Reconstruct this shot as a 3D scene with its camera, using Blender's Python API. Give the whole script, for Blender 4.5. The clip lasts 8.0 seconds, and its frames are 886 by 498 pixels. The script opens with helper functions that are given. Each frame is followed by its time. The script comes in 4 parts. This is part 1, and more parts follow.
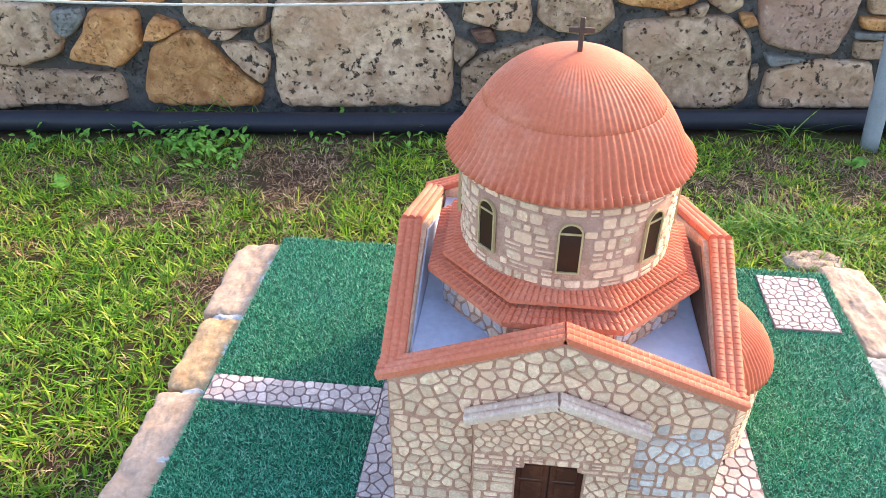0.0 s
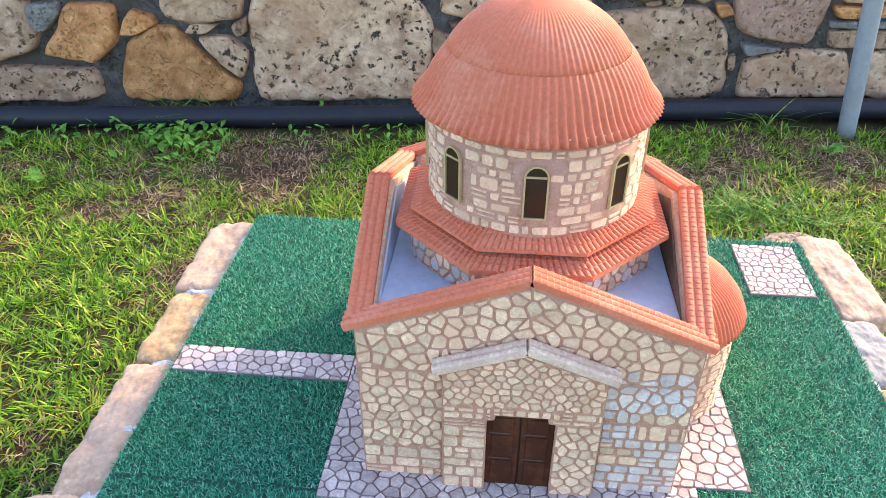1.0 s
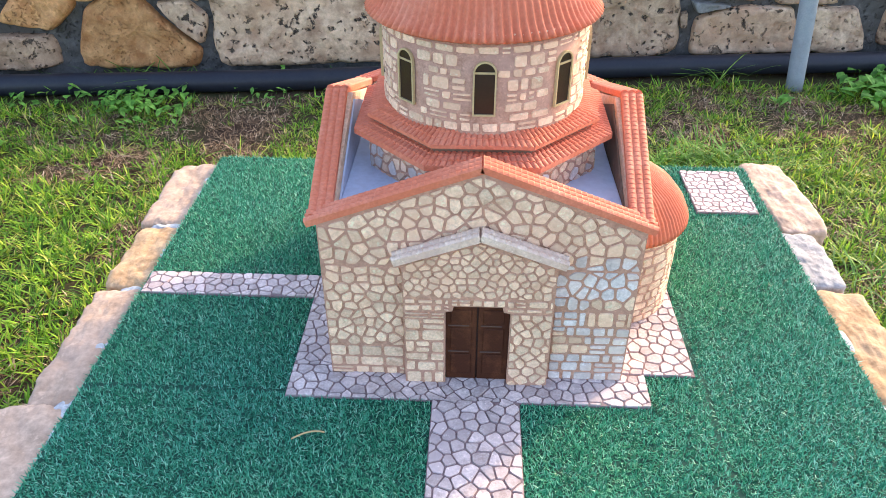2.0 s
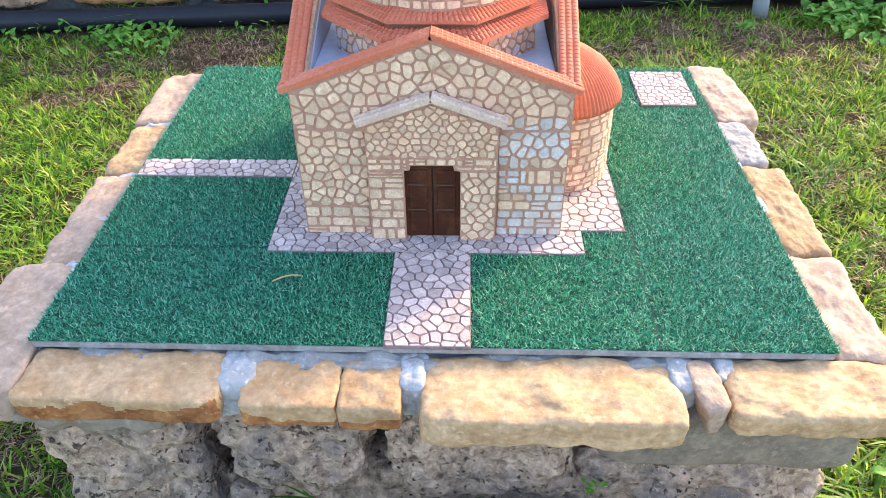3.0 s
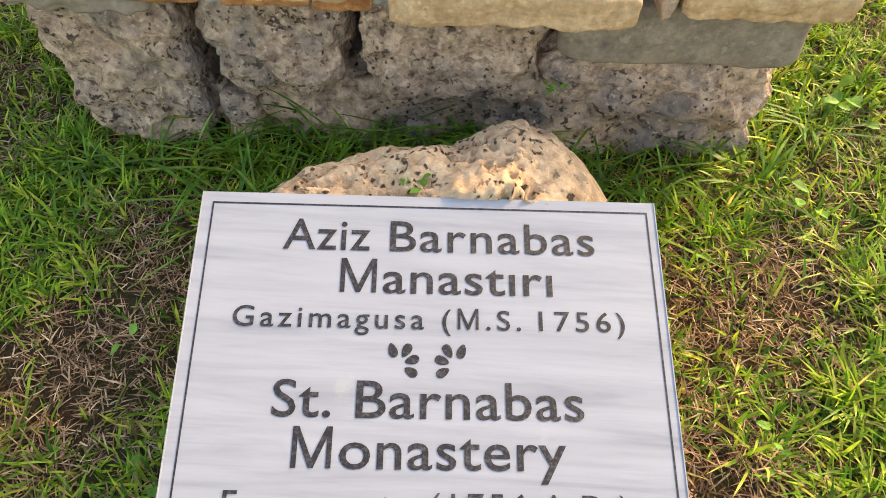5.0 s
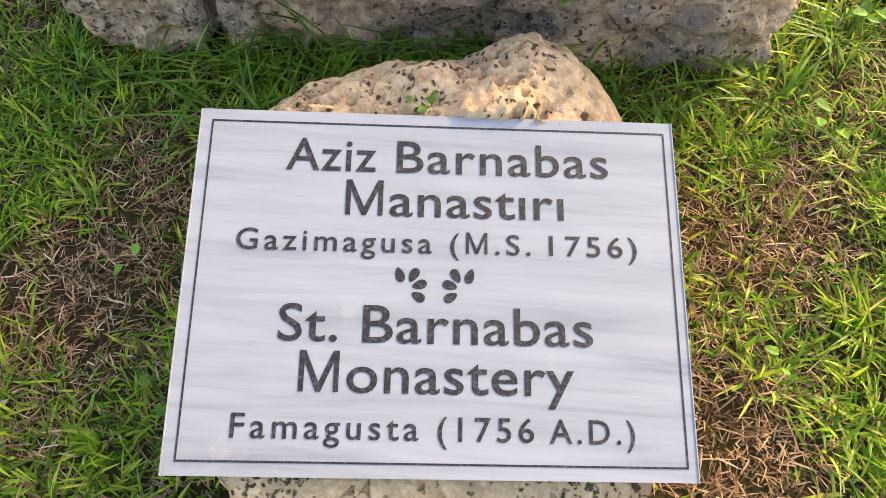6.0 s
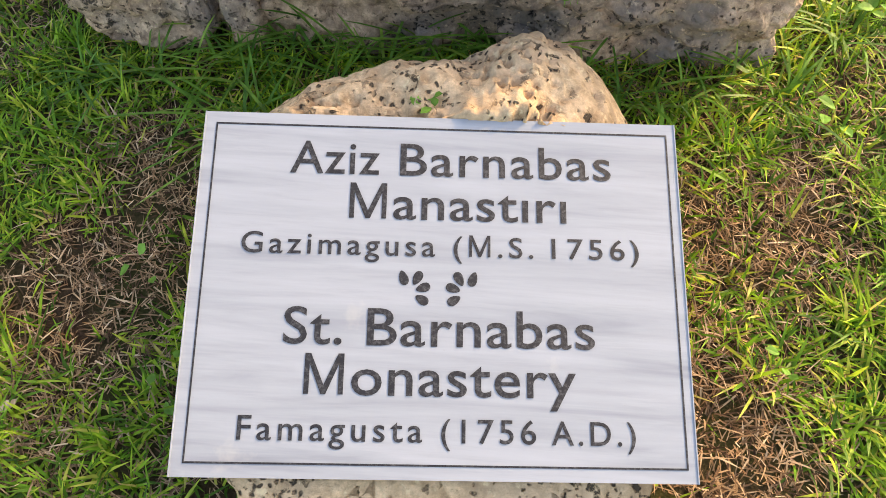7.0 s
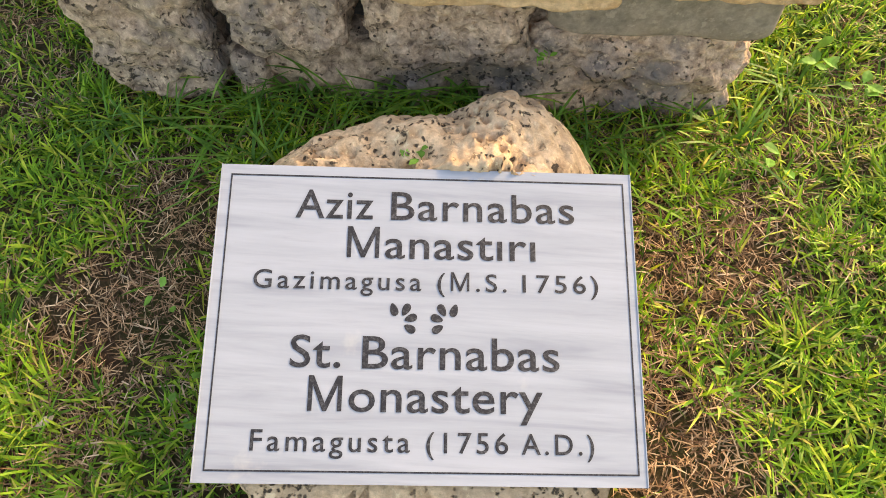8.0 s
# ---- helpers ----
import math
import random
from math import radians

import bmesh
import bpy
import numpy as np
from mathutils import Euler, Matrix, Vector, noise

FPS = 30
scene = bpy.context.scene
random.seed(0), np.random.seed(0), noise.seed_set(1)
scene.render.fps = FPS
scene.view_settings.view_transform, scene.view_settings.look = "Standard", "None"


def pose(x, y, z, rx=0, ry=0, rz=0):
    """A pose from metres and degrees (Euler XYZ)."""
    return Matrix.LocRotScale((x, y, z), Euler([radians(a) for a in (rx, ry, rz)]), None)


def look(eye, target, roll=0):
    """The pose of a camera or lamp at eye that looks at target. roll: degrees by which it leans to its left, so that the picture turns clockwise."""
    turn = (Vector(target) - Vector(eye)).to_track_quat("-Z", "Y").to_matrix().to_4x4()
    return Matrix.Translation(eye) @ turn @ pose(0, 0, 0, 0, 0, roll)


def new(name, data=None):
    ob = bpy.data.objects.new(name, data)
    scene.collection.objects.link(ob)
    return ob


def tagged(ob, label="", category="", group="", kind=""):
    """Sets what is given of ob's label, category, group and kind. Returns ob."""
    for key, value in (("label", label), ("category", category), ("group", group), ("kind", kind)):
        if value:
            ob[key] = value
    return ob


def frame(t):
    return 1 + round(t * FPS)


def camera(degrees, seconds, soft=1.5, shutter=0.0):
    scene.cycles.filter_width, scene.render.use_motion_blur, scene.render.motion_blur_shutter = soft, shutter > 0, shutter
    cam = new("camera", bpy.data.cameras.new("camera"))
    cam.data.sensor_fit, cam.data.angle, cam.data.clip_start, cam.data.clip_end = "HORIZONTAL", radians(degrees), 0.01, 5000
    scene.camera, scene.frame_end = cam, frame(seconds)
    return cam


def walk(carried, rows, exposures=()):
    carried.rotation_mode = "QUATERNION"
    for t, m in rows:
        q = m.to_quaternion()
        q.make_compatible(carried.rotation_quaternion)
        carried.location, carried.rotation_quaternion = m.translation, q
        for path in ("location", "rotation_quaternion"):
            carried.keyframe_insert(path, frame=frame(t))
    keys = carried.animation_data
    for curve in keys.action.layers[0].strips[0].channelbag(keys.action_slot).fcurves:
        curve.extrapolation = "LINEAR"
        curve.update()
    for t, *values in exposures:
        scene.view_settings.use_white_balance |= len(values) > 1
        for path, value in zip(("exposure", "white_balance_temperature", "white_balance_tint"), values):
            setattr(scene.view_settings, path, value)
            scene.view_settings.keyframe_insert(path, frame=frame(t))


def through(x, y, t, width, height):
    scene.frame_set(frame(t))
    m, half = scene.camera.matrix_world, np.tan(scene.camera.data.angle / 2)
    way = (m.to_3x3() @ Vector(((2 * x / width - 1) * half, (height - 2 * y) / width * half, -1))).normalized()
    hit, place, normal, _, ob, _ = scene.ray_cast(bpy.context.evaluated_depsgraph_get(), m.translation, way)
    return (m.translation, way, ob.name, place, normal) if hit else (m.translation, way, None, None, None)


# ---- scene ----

# ------------------------------------------------------------------ camera
cam = camera(61.6, 8.0, soft=0.8)
PATH = [
    (0, (-0.077, -0.478, 1.48), (-0.267, 1.154, 0.339), 0.1),
    (0.5, (-0.071, -0.488, 1.462), (-0.252, 1.153, 0.333), 0.2),
    (1, (-0.042, -0.515, 1.398), (-0.201, 1.137, 0.282), 0.0),
    (2.5, (0.013, -0.747, 1.302), (-0.038, 0.866, 0.122), -0.1),
    (3, (0.061, -0.883, 1.285), (0.003, 0.692, 0.054), -0.6),
    (3.5, (0.086, -1.003, 1.253), (0.033, 0.518, -0.044), -0.4),
    (4, (0.092, -1.095, 1.216), (0.038, 0.332, -0.183), -0.4),
    (4.5, (0.114, -1.16, 1.156), (0.056, 0.147, -0.358), -0.1),
    (5, (0.139, -1.171, 1.123), (0.076, -0.02, -0.511), -0.3),
    (5.2, (0.138, -1.163, 1.114), (0.077, -0.062, -0.555), -0.1),
    (6.3, (0.125, -1.133, 1.108), (0.066, -0.216, -0.668), -0.4),
    (6.5, (0.123, -1.127, 1.109), (0.068, -0.217, -0.672), -0.2),
    (7, (0.128, -1.113, 1.131), (0.062, -0.217, -0.655), -0.9),
    (7.5, (0.121, -1.119, 1.165), (0.057, -0.222, -0.622), -0.9),
    (8, (0.151, -1.152, 1.297), (0.092, -0.226, -0.475), -0.5),
]
# the clip's camera darkens its picture a little once the white plaque fills it
LIGHT = [(0.0, 2.16, 6350, 16), (2.5, 2.17, 6350, 17), (3.5, 2.19, 6300, 14), (4.0, 2.04, 8600, 15), (4.6, 1.92, 8600, 15), (5.2, 1.91, 8300, 15), (6.4, 1.90, 8000, 14), (8.0, 1.93, 8500, 14)]
walk(cam, [(t, look(eye, target, roll)) for t, eye, target, roll in PATH], LIGHT)

# ------------------------------------------------------------------ light
SUN_AZ, SUN_EL = 42.0, 26.0        # degrees: from +x towards +y; above the horizon
SUN_POWER, SKY_POWER = 1.15, 0.15
world = bpy.data.worlds.new("sky")
scene.world = world
world.use_nodes = True
wn = world.node_tree.nodes
sky = wn.new("ShaderNodeTexSky")
sky.sky_type, sky.sun_disc = "NISHITA", False
sky.sun_elevation, sky.sun_rotation = radians(SUN_EL), radians(90.0 - SUN_AZ)
sky.dust_density, sky.air_density, sky.ozone_density = 2.0, 1.0, 0.6
world.node_tree.links.new(sky.outputs[0], wn["Background"].inputs[0])
wn["Background"].inputs[1].default_value = SKY_POWER
sun = new("sun", bpy.data.lights.new("sun", "SUN"))
sun.data.energy, sun.data.angle, sun.data.color = SUN_POWER, radians(4.0), (1.0, 0.76, 0.42)
az, el = radians(SUN_AZ), radians(SUN_EL)
to_sun = Vector((math.cos(el) * math.cos(az), math.cos(el) * math.sin(az), math.sin(el)))
sun.matrix_world = look(to_sun * 20, (0, 0, 0))

# ------------------------------------------------------------------ materials


class Nodes:
    """A small wrapper to write node materials in a few lines."""

    def __init__(self, name):
        self.mat = bpy.data.materials.new(name)
        self.mat.use_nodes = True
        self.t = self.mat.node_tree
        self.bsdf = self.t.nodes["Principled BSDF"]
        self.pos = self.t.nodes.new("ShaderNodeNewGeometry").outputs["Position"]

    def node(self, kind, **values):
        n = self.t.nodes.new("ShaderNode" + kind)
        for key, value in values.items():
            self.link(value, n.inputs[key.replace("_", " ")])
        return n

    def link(self, value, socket):
        if isinstance(value, bpy.types.NodeSocket):
            self.t.links.new(value, socket)
        else:
            socket.default_value = value

    def noise(self, scale, detail=4.0, rough=0.6, vec=None, distort=0.0):
        n = self.node("TexNoise", Scale=scale, Detail=detail, Roughness=rough, Distortion=distort)
        self.link(vec or self.pos, n.inputs["Vector"])
        return n.outputs["Fac"]

    def voronoi(self, scale, vec=None, randomness=1.0):
        n = self.node("TexVoronoi", Scale=scale, Randomness=randomness)
        self.link(vec or self.pos, n.inputs["Vector"])
        return n.outputs["Distance"]

    def ramp(self, fac, *stops):
        n = self.t.nodes.new("ShaderNodeValToRGB")
        while len(n.color_ramp.elements) < len(stops):
            n.color_ramp.elements.new(0.5)
        for e, (p, c) in zip(n.color_ramp.elements, stops):
            e.position = p
            e.color = (c, c, c, 1) if isinstance(c, (int, float)) else (*c, 1)
        self.link(fac, n.inputs[0])
        return n.outputs[0]

    def mix(self, fac, a, b, how="MIX"):
        n = self.t.nodes.new("ShaderNodeMix")
        n.data_type, n.blend_type = "RGBA", how
        for value, socket in ((fac, n.inputs[0]), (a, n.inputs[6]), (b, n.inputs[7])):
            if not isinstance(value, bpy.types.NodeSocket) and not isinstance(value, (int, float)):
                value = (*value, 1)
            elif isinstance(value, (int, float)) and socket.name != "Factor":
                value = (value, value, value, 1)
            self.link(value, socket)
        return n.outputs[2]

    def math(self, op, a, b=0.0):
        n = self.t.nodes.new("ShaderNodeMath")
        n.operation = op
        self.link(a, n.inputs[0])
        self.link(b, n.inputs[1])
        return n.outputs[0]

    def random(self, island=False):
        if island:
            return self.t.nodes.new("ShaderNodeNewGeometry").outputs["Random Per Island"]
        return self.t.nodes.new("ShaderNodeObjectInfo").outputs["Random"]

    def bump(self, height, strength=0.5, distance=0.002):
        n = self.node("Bump", Strength=strength, Distance=distance, Height=height)
        self.link(n.outputs[0], self.bsdf.inputs["Normal"])

    def done(self, colour, rough=0.8, metal=0.0, spec=0.3):
        self.link(colour if isinstance(colour, bpy.types.NodeSocket) else (*colour, 1), self.bsdf.inputs["Base Color"])
        self.link(rough, self.bsdf.inputs["Roughness"])
        self.link(metal, self.bsdf.inputs["Metallic"])
        self.link(spec, self.bsdf.inputs["Specular IOR Level"])
        return self.mat


def stone_material(name, low, high, stain, scale=40.0, pits=0.0, pit_scale=60.0, spread=0.35, depth=0.004, dark=(0.03, 0.026, 0.022), stained=0.8, porous=0.525):
    """Natural or cast stone: two scales of colour, stains, pits with their shade painted in, and a tone of its own for
    each piece.
    """
    k = Nodes(name)
    fine, coarse = k.noise(scale, 7, 0.65), k.noise(scale * 0.17, 3, 0.55)
    colour = k.ramp(fine, (0.34, low), (0.62, high))
    colour = k.mix(1.0, colour, k.ramp(k.noise(scale * 3.5, 5, 0.7), (0.3, 0.72), (0.7, 1.18)), "MULTIPLY")
    colour = k.mix(k.ramp(coarse, (0.45, 0.0), (0.68, stained)), colour, stain)
    fleck = k.ramp(k.noise(scale * 2.4, 4, 0.6), (0.60, 0.0), (0.68, 0.55))
    colour = k.mix(fleck, colour, tuple(min(0.85, c * 1.25) for c in high))
    tone = k.ramp(k.random(), (0.0, 1.0 - spread), (1.0, 1.0 + spread * 0.35))
    colour = k.mix(1.0, colour, tone, "MULTIPLY")
    height = fine
    if pits:
        wob = k.node("TexNoise", Scale=pit_scale * 0.7, Detail=3.0, Roughness=0.6)
        k.t.links.new(k.pos, wob.inputs["Vector"])
        add = k.t.nodes.new("ShaderNodeVectorMath")
        add.operation = "MULTIPLY_ADD"
        k.t.links.new(wob.outputs["Color"], add.inputs[0])
        add.inputs[1].default_value = (1.1 / pit_scale,) * 3
        k.t.links.new(k.pos, add.inputs[2])
        warp = add.outputs[0]
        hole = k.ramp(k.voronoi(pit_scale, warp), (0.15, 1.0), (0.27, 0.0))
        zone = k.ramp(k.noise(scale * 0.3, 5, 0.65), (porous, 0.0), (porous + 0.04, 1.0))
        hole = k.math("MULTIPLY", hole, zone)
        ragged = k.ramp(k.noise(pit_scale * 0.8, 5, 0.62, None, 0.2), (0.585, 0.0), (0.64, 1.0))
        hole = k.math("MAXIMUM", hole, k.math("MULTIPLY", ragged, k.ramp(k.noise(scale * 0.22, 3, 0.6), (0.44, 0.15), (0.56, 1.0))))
        # the shade inside the pits is put into the colour
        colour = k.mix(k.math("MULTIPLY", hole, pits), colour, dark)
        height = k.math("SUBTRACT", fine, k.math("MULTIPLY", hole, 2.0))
    k.bump(height, 0.8, depth)
    return k.done(colour, 0.88, 0.0, 0.25)


def paint_material(name, base, worn, scale=60.0, rough=0.6, amount=0.5, depth=0.0006, spread=0.0, spec=0.4):
    k = Nodes(name)
    wear = k.ramp(k.noise(scale * 0.25, 6, 0.7), (0.48, 0.0), (0.68, amount))
    grain = k.noise(scale * 4, 4, 0.6)
    colour = k.mix(wear, base, worn)
    colour = k.mix(1.0, colour, k.ramp(grain, (0.3, 0.86), (0.7, 1.06)), "MULTIPLY")
    if spread:
        colour = k.mix(1.0, colour, k.ramp(k.random(), (0.0, 1.0 - spread), (1.0, 1.0)), "MULTIPLY")
    k.bump(grain, 0.4, depth)
    return k.done(colour, rough, 0.0, spec)


def blade_material(name, stops, through=0.35, rough=0.55, clumps=True):
    """Thin leaves that let light through, each with a colour of its own."""
    k = Nodes(name)
    r = k.random(True)
    colour = k.ramp(r, *stops)
    colour = k.mix(k.ramp(k.noise(2.2, 3, 0.6), (0.35, 0.0), (0.7, 0.5)), colour, k.mix(1.0, colour, (1.35, 1.15, 0.7), "MULTIPLY"))
    if clumps:
        colour = k.mix(1.0, colour, k.ramp(k.noise(32, 2, 0.5), (0.36, 0.62), (0.64, 1.28)), "MULTIPLY")
    k.done(colour, rough, 0.0, 0.25)
    tr = k.node("BsdfTranslucent", Color=colour)
    mix = k.t.nodes.new("ShaderNodeMixShader")
    mix.inputs[0].default_value = through
    k.t.links.new(k.bsdf.outputs[0], mix.inputs[1])
    k.t.links.new(tr.outputs[0], mix.inputs[2])
    k.t.links.new(mix.outputs[0], k.t.nodes["Material Output"].inputs[0])
    return k.mat


CAST = stone_material("cast_stone", (0.72, 0.47, 0.305), (0.92, 0.68, 0.47), (0.77, 0.49, 0.325), 55, spread=0.22, depth=0.0012)
CAST_GREY = stone_material("cast_stone_grey", (0.56, 0.50, 0.47), (0.76, 0.71, 0.68), (0.68, 0.54, 0.44), 55, spread=0.2, depth=0.0012)
JOINT = stone_material("pink_joint", (0.38, 0.20, 0.13), (0.55, 0.32, 0.22), (0.47, 0.26, 0.19), 70, spread=0.0, depth=0.0008)
PAVER = stone_material("pale_paver", (0.48, 0.375, 0.345), (0.71, 0.59, 0.545), (0.54, 0.435, 0.42), 60, spread=0.3, depth=0.001)
PAVER_JOINT = stone_material("paver_joint", (0.17, 0.11, 0.11), (0.30, 0.21, 0.20), (0.28, 0.2, 0.19), 70, spread=0.0)
TILE = paint_material("terracotta_paint", (0.63, 0.18, 0.093), (0.73, 0.32, 0.205), 40, 0.72, 0.5, spec=0.25)
TRIM = stone_material("pale_trim", (0.60, 0.43, 0.32), (0.80, 0.63, 0.49), (0.58, 0.40, 0.31), 60, spread=0.0, depth=0.0008)
ROOF_GREY = paint_material("blue_grey_roof", (0.56, 0.63, 0.76), (0.42, 0.46, 0.52), 20, 0.5, 0.6)
DOOR_WOOD = paint_material("dark_door_wood", (0.060, 0.018, 0.008), (0.17, 0.06, 0.025), 90, 0.62, 0.5, spec=0.2)
GLAZING = paint_material("brown_glazing", (0.030, 0.014, 0.010), (0.05, 0.028, 0.02), 80, 0.35, 0.4)
FRAME_TAN = paint_material("tan_frame", (0.52, 0.40, 0.20), (0.30, 0.2, 0.1), 90, 0.6, 0.5)
RUST = paint_material("rusty_iron", (0.085, 0.05, 0.04), (0.16, 0.07, 0.03), 120, 0.7, 0.6)
PLANK = paint_material("weathered_board", (0.17, 0.11, 0.07), (0.28, 0.2, 0.14), 60, 0.8, 0.6)
CEMENT = stone_material("cement", (0.26, 0.25, 0.24), (0.42, 0.41, 0.39), (0.33, 0.30, 0.27), 30, spread=0.1, depth=0.003)
PALE_MORTAR = stone_material("pale_mortar", (0.36, 0.37, 0.375), (0.58, 0.59, 0.585), (0.42, 0.41, 0.39), 40, spread=0.1, depth=0.004)
WET_CEMENT = stone_material("grey_cement_block", (0.20, 0.165, 0.125), (0.34, 0.28, 0.21), (0.27, 0.20, 0.14), 22, spread=0.1, depth=0.002)
CAP_TAN = stone_material("tan_cap_stone", (0.42, 0.255, 0.125), (0.60, 0.405, 0.23), (0.50, 0.27, 0.115), 22, 0.0, 150, 0.16, 0.004, (0.3, 0.17, 0.07), 0.35)
CAP_PALE = stone_material("pale_cap_stone", (0.42, 0.29, 0.20), (0.60, 0.43, 0.31), (0.47, 0.31, 0.23), 20, 0.0, 140, 0.15, 0.003, (0.3, 0.2, 0.12), 0.35)
CAP_RUST = stone_material("rust_banded_stone", (0.26, 0.09, 0.03), (0.52, 0.24, 0.09), (0.18, 0.07, 0.03), 26, 0.0, 160, 0.1, 0.004, (0.12, 0.05, 0.02))
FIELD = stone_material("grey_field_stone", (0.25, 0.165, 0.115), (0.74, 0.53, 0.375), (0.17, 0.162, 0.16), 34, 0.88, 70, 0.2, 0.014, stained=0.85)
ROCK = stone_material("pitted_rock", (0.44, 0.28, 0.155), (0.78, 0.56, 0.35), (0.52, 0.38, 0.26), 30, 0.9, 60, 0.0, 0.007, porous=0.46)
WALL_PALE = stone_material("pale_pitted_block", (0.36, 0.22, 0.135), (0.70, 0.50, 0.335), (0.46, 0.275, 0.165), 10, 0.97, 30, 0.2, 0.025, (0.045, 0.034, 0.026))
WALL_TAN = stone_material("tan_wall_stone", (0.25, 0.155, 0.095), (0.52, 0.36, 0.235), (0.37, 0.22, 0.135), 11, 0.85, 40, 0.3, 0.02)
WALL_OCHRE = stone_material("ochre_wall_stone", (0.42, 0.175, 0.06), (0.70, 0.37, 0.155), (0.38, 0.16, 0.07), 12, 0.15, 60, 0.25, 0.015)
WALL_PINK = stone_material("pink_wall_stone", (0.32, 0.19, 0.135), (0.52, 0.36, 0.27), (0.40, 0.24, 0.17), 12, 0.5, 50, 0.2, 0.015)
WALL_GREY = stone_material("grey_smooth_wall_stone", (0.17, 0.17, 0.16), (0.30, 0.30, 0.285), (0.22, 0.20, 0.17), 14, 0.2, 50, 0.2, 0.01)
WALL_RUST = stone_material("brown_wall_stone", (0.12, 0.06, 0.04), (0.24, 0.13, 0.085), (0.15, 0.09, 0.07), 16, 0.2, 50, 0.2, 0.01)
# grey mortar, its colour taken darker to hold the crevice shadows too
WALL_JOINT = stone_material("shadowed_wall_mortar", (0.05, 0.048, 0.045), (0.13, 0.125, 0.12), (0.07, 0.058, 0.048), 14, 0.4, 40, 0.0, 0.01)
CORE = stone_material("gap_shade_core", (0.05, 0.042, 0.035), (0.13, 0.11, 0.09), (0.08, 0.065, 0.05), 20, spread=0.0)
PIPE = paint_material("black_pipe", (0.016, 0.018, 0.026), (0.035, 0.035, 0.035), 20, 0.5, 0.3, spec=0.3)
STEEL = paint_material("galvanised_steel", (0.30, 0.33, 0.35), (0.2, 0.21, 0.22), 40, 0.45, 0.5)
ROPE = paint_material("white_rope", (0.62, 0.58, 0.50), (0.42, 0.37, 0.30), 80, 0.9, 0.6)
LETTER = paint_material("black_letter_paint", (0.014, 0.014, 0.018), (0.34, 0.34, 0.36), 700, 0.5, 0.24)
TURF_BACK = paint_material("turf_backing", (0.012, 0.07, 0.045), (0.02, 0.05, 0.03), 60, 0.9, 0.5)
STRAW = paint_material("dry_twig", (0.5, 0.36, 0.17), (0.3, 0.2, 0.1), 80, 0.8, 0.5)

GRASS = blade_material("lawn_blades", ((0.0, (0.05, 0.14, 0.014)), (0.4, (0.15, 0.34, 0.026)), (0.75, (0.31, 0.50, 0.042)), (0.93, (0.50, 0.58, 0.07)), (1.0, (0.58, 0.50, 0.16))), 0.4, 0.45)
LONG = blade_material("long_grass", ((0.0, (0.07, 0.19, 0.03)), (0.6, (0.14, 0.32, 0.05)), (1.0, (0.26, 0.42, 0.08))), 0.4, 0.45)
DEAD = blade_material("dead_blades", ((0.0, (0.07, 0.038, 0.024)), (0.45, (0.25, 0.155, 0.09)), (0.85, (0.47, 0.33, 0.21)), (1.0, (0.68, 0.54, 0.39))), 0.12, 0.8)
TURF = blade_material("turf_fibres", ((0.0, (0.008, 0.12, 0.064)), (0.45, (0.03, 0.27, 0.155)), (0.82, (0.10, 0.43, 0.28)), (1.0, (0.34, 0.66, 0.50))), 0.2, 0.4, False)
LEAF = blade_material("weed_leaves", ((0.0, (0.10, 0.28, 0.04)), (1.0, (0.22, 0.45, 0.08))))


def soil_material():
    k = Nodes("lawn_soil")
    fine, patch = k.noise(90, 7, 0.7), k.noise(3.0, 4, 0.6)
    colour = k.ramp(fine, (0.3, (0.03, 0.018, 0.011)), (0.7, (0.11, 0.068, 0.042)))
    colour = k.mix(k.ramp(patch, (0.42, 0.0), (0.6, 0.55)), colour, (0.055, 0.075, 0.02))
    k.bump(fine, 1.0, 0.012)
    return k.done(colour, 0.95, 0.0, 0.1)


def marble_material():
    """White marble with soft grey bands along the slab."""
    k = Nodes("banded_marble")
    flat = k.node("Mapping")
    k.t.links.new(k.pos, flat.inputs["Vector"])
    flat.inputs["Rotation"].default_value = (0, 0, radians(-3.0))
    flat.inputs["Scale"].default_value = (0.9, 14.0, 14.0)
    band = k.noise(1.6, 5, 0.55, flat.outputs[0], 0.5)
    colour = k.ramp(band, (0.32, (0.25, 0.275, 0.325)), (0.43, (0.315, 0.345, 0.395)), (0.58, (0.36, 0.39, 0.445)))
    colour = k.mix(k.ramp(k.noise(9, 5, 0.6), (0.66, 0.0), (0.8, 0.3)), colour, (0.70, 0.64, 0.55))
    thin = k.node("Mapping")
    k.t.links.new(k.pos, thin.inputs["Vector"])
    thin.inputs["Rotation"].default_value = (0, 0, radians(-2.0))
    thin.inputs["Scale"].default_value = (2.2, 60.0, 60.0)
    colour = k.mix(1.0, colour, k.ramp(k.noise(1.5, 6, 0.65, thin.outputs[0], 0.3), (0.33, 0.88), (0.46, 0.95), (0.66, 1.0)), "MULTIPLY")
    colour = k.mix(k.ramp(k.noise(130, 3, 0.6), (0.70, 0.0), (0.78, 0.35)), colour, (0.30, 0.29, 0.28))
    k.bump(k.noise(300, 3, 0.5), 0.2, 0.0004)
    return k.done(colour, 0.38, 0.0, 0.45)


SOIL, MARBLE = soil_material(), marble_material()

# ------------------------------------------------------------------ mesh helpers


def mesh_of(name, verts, faces, material, smooth=False):
    me = bpy.data.meshes.new(name)
    me.from_pydata([tuple(v) for v in verts], [], faces)
    if smooth:
        me.polygons.foreach_set("use_smooth", [True] * len(me.polygons))
    me.materials.append(material)
    me.update()
    return me


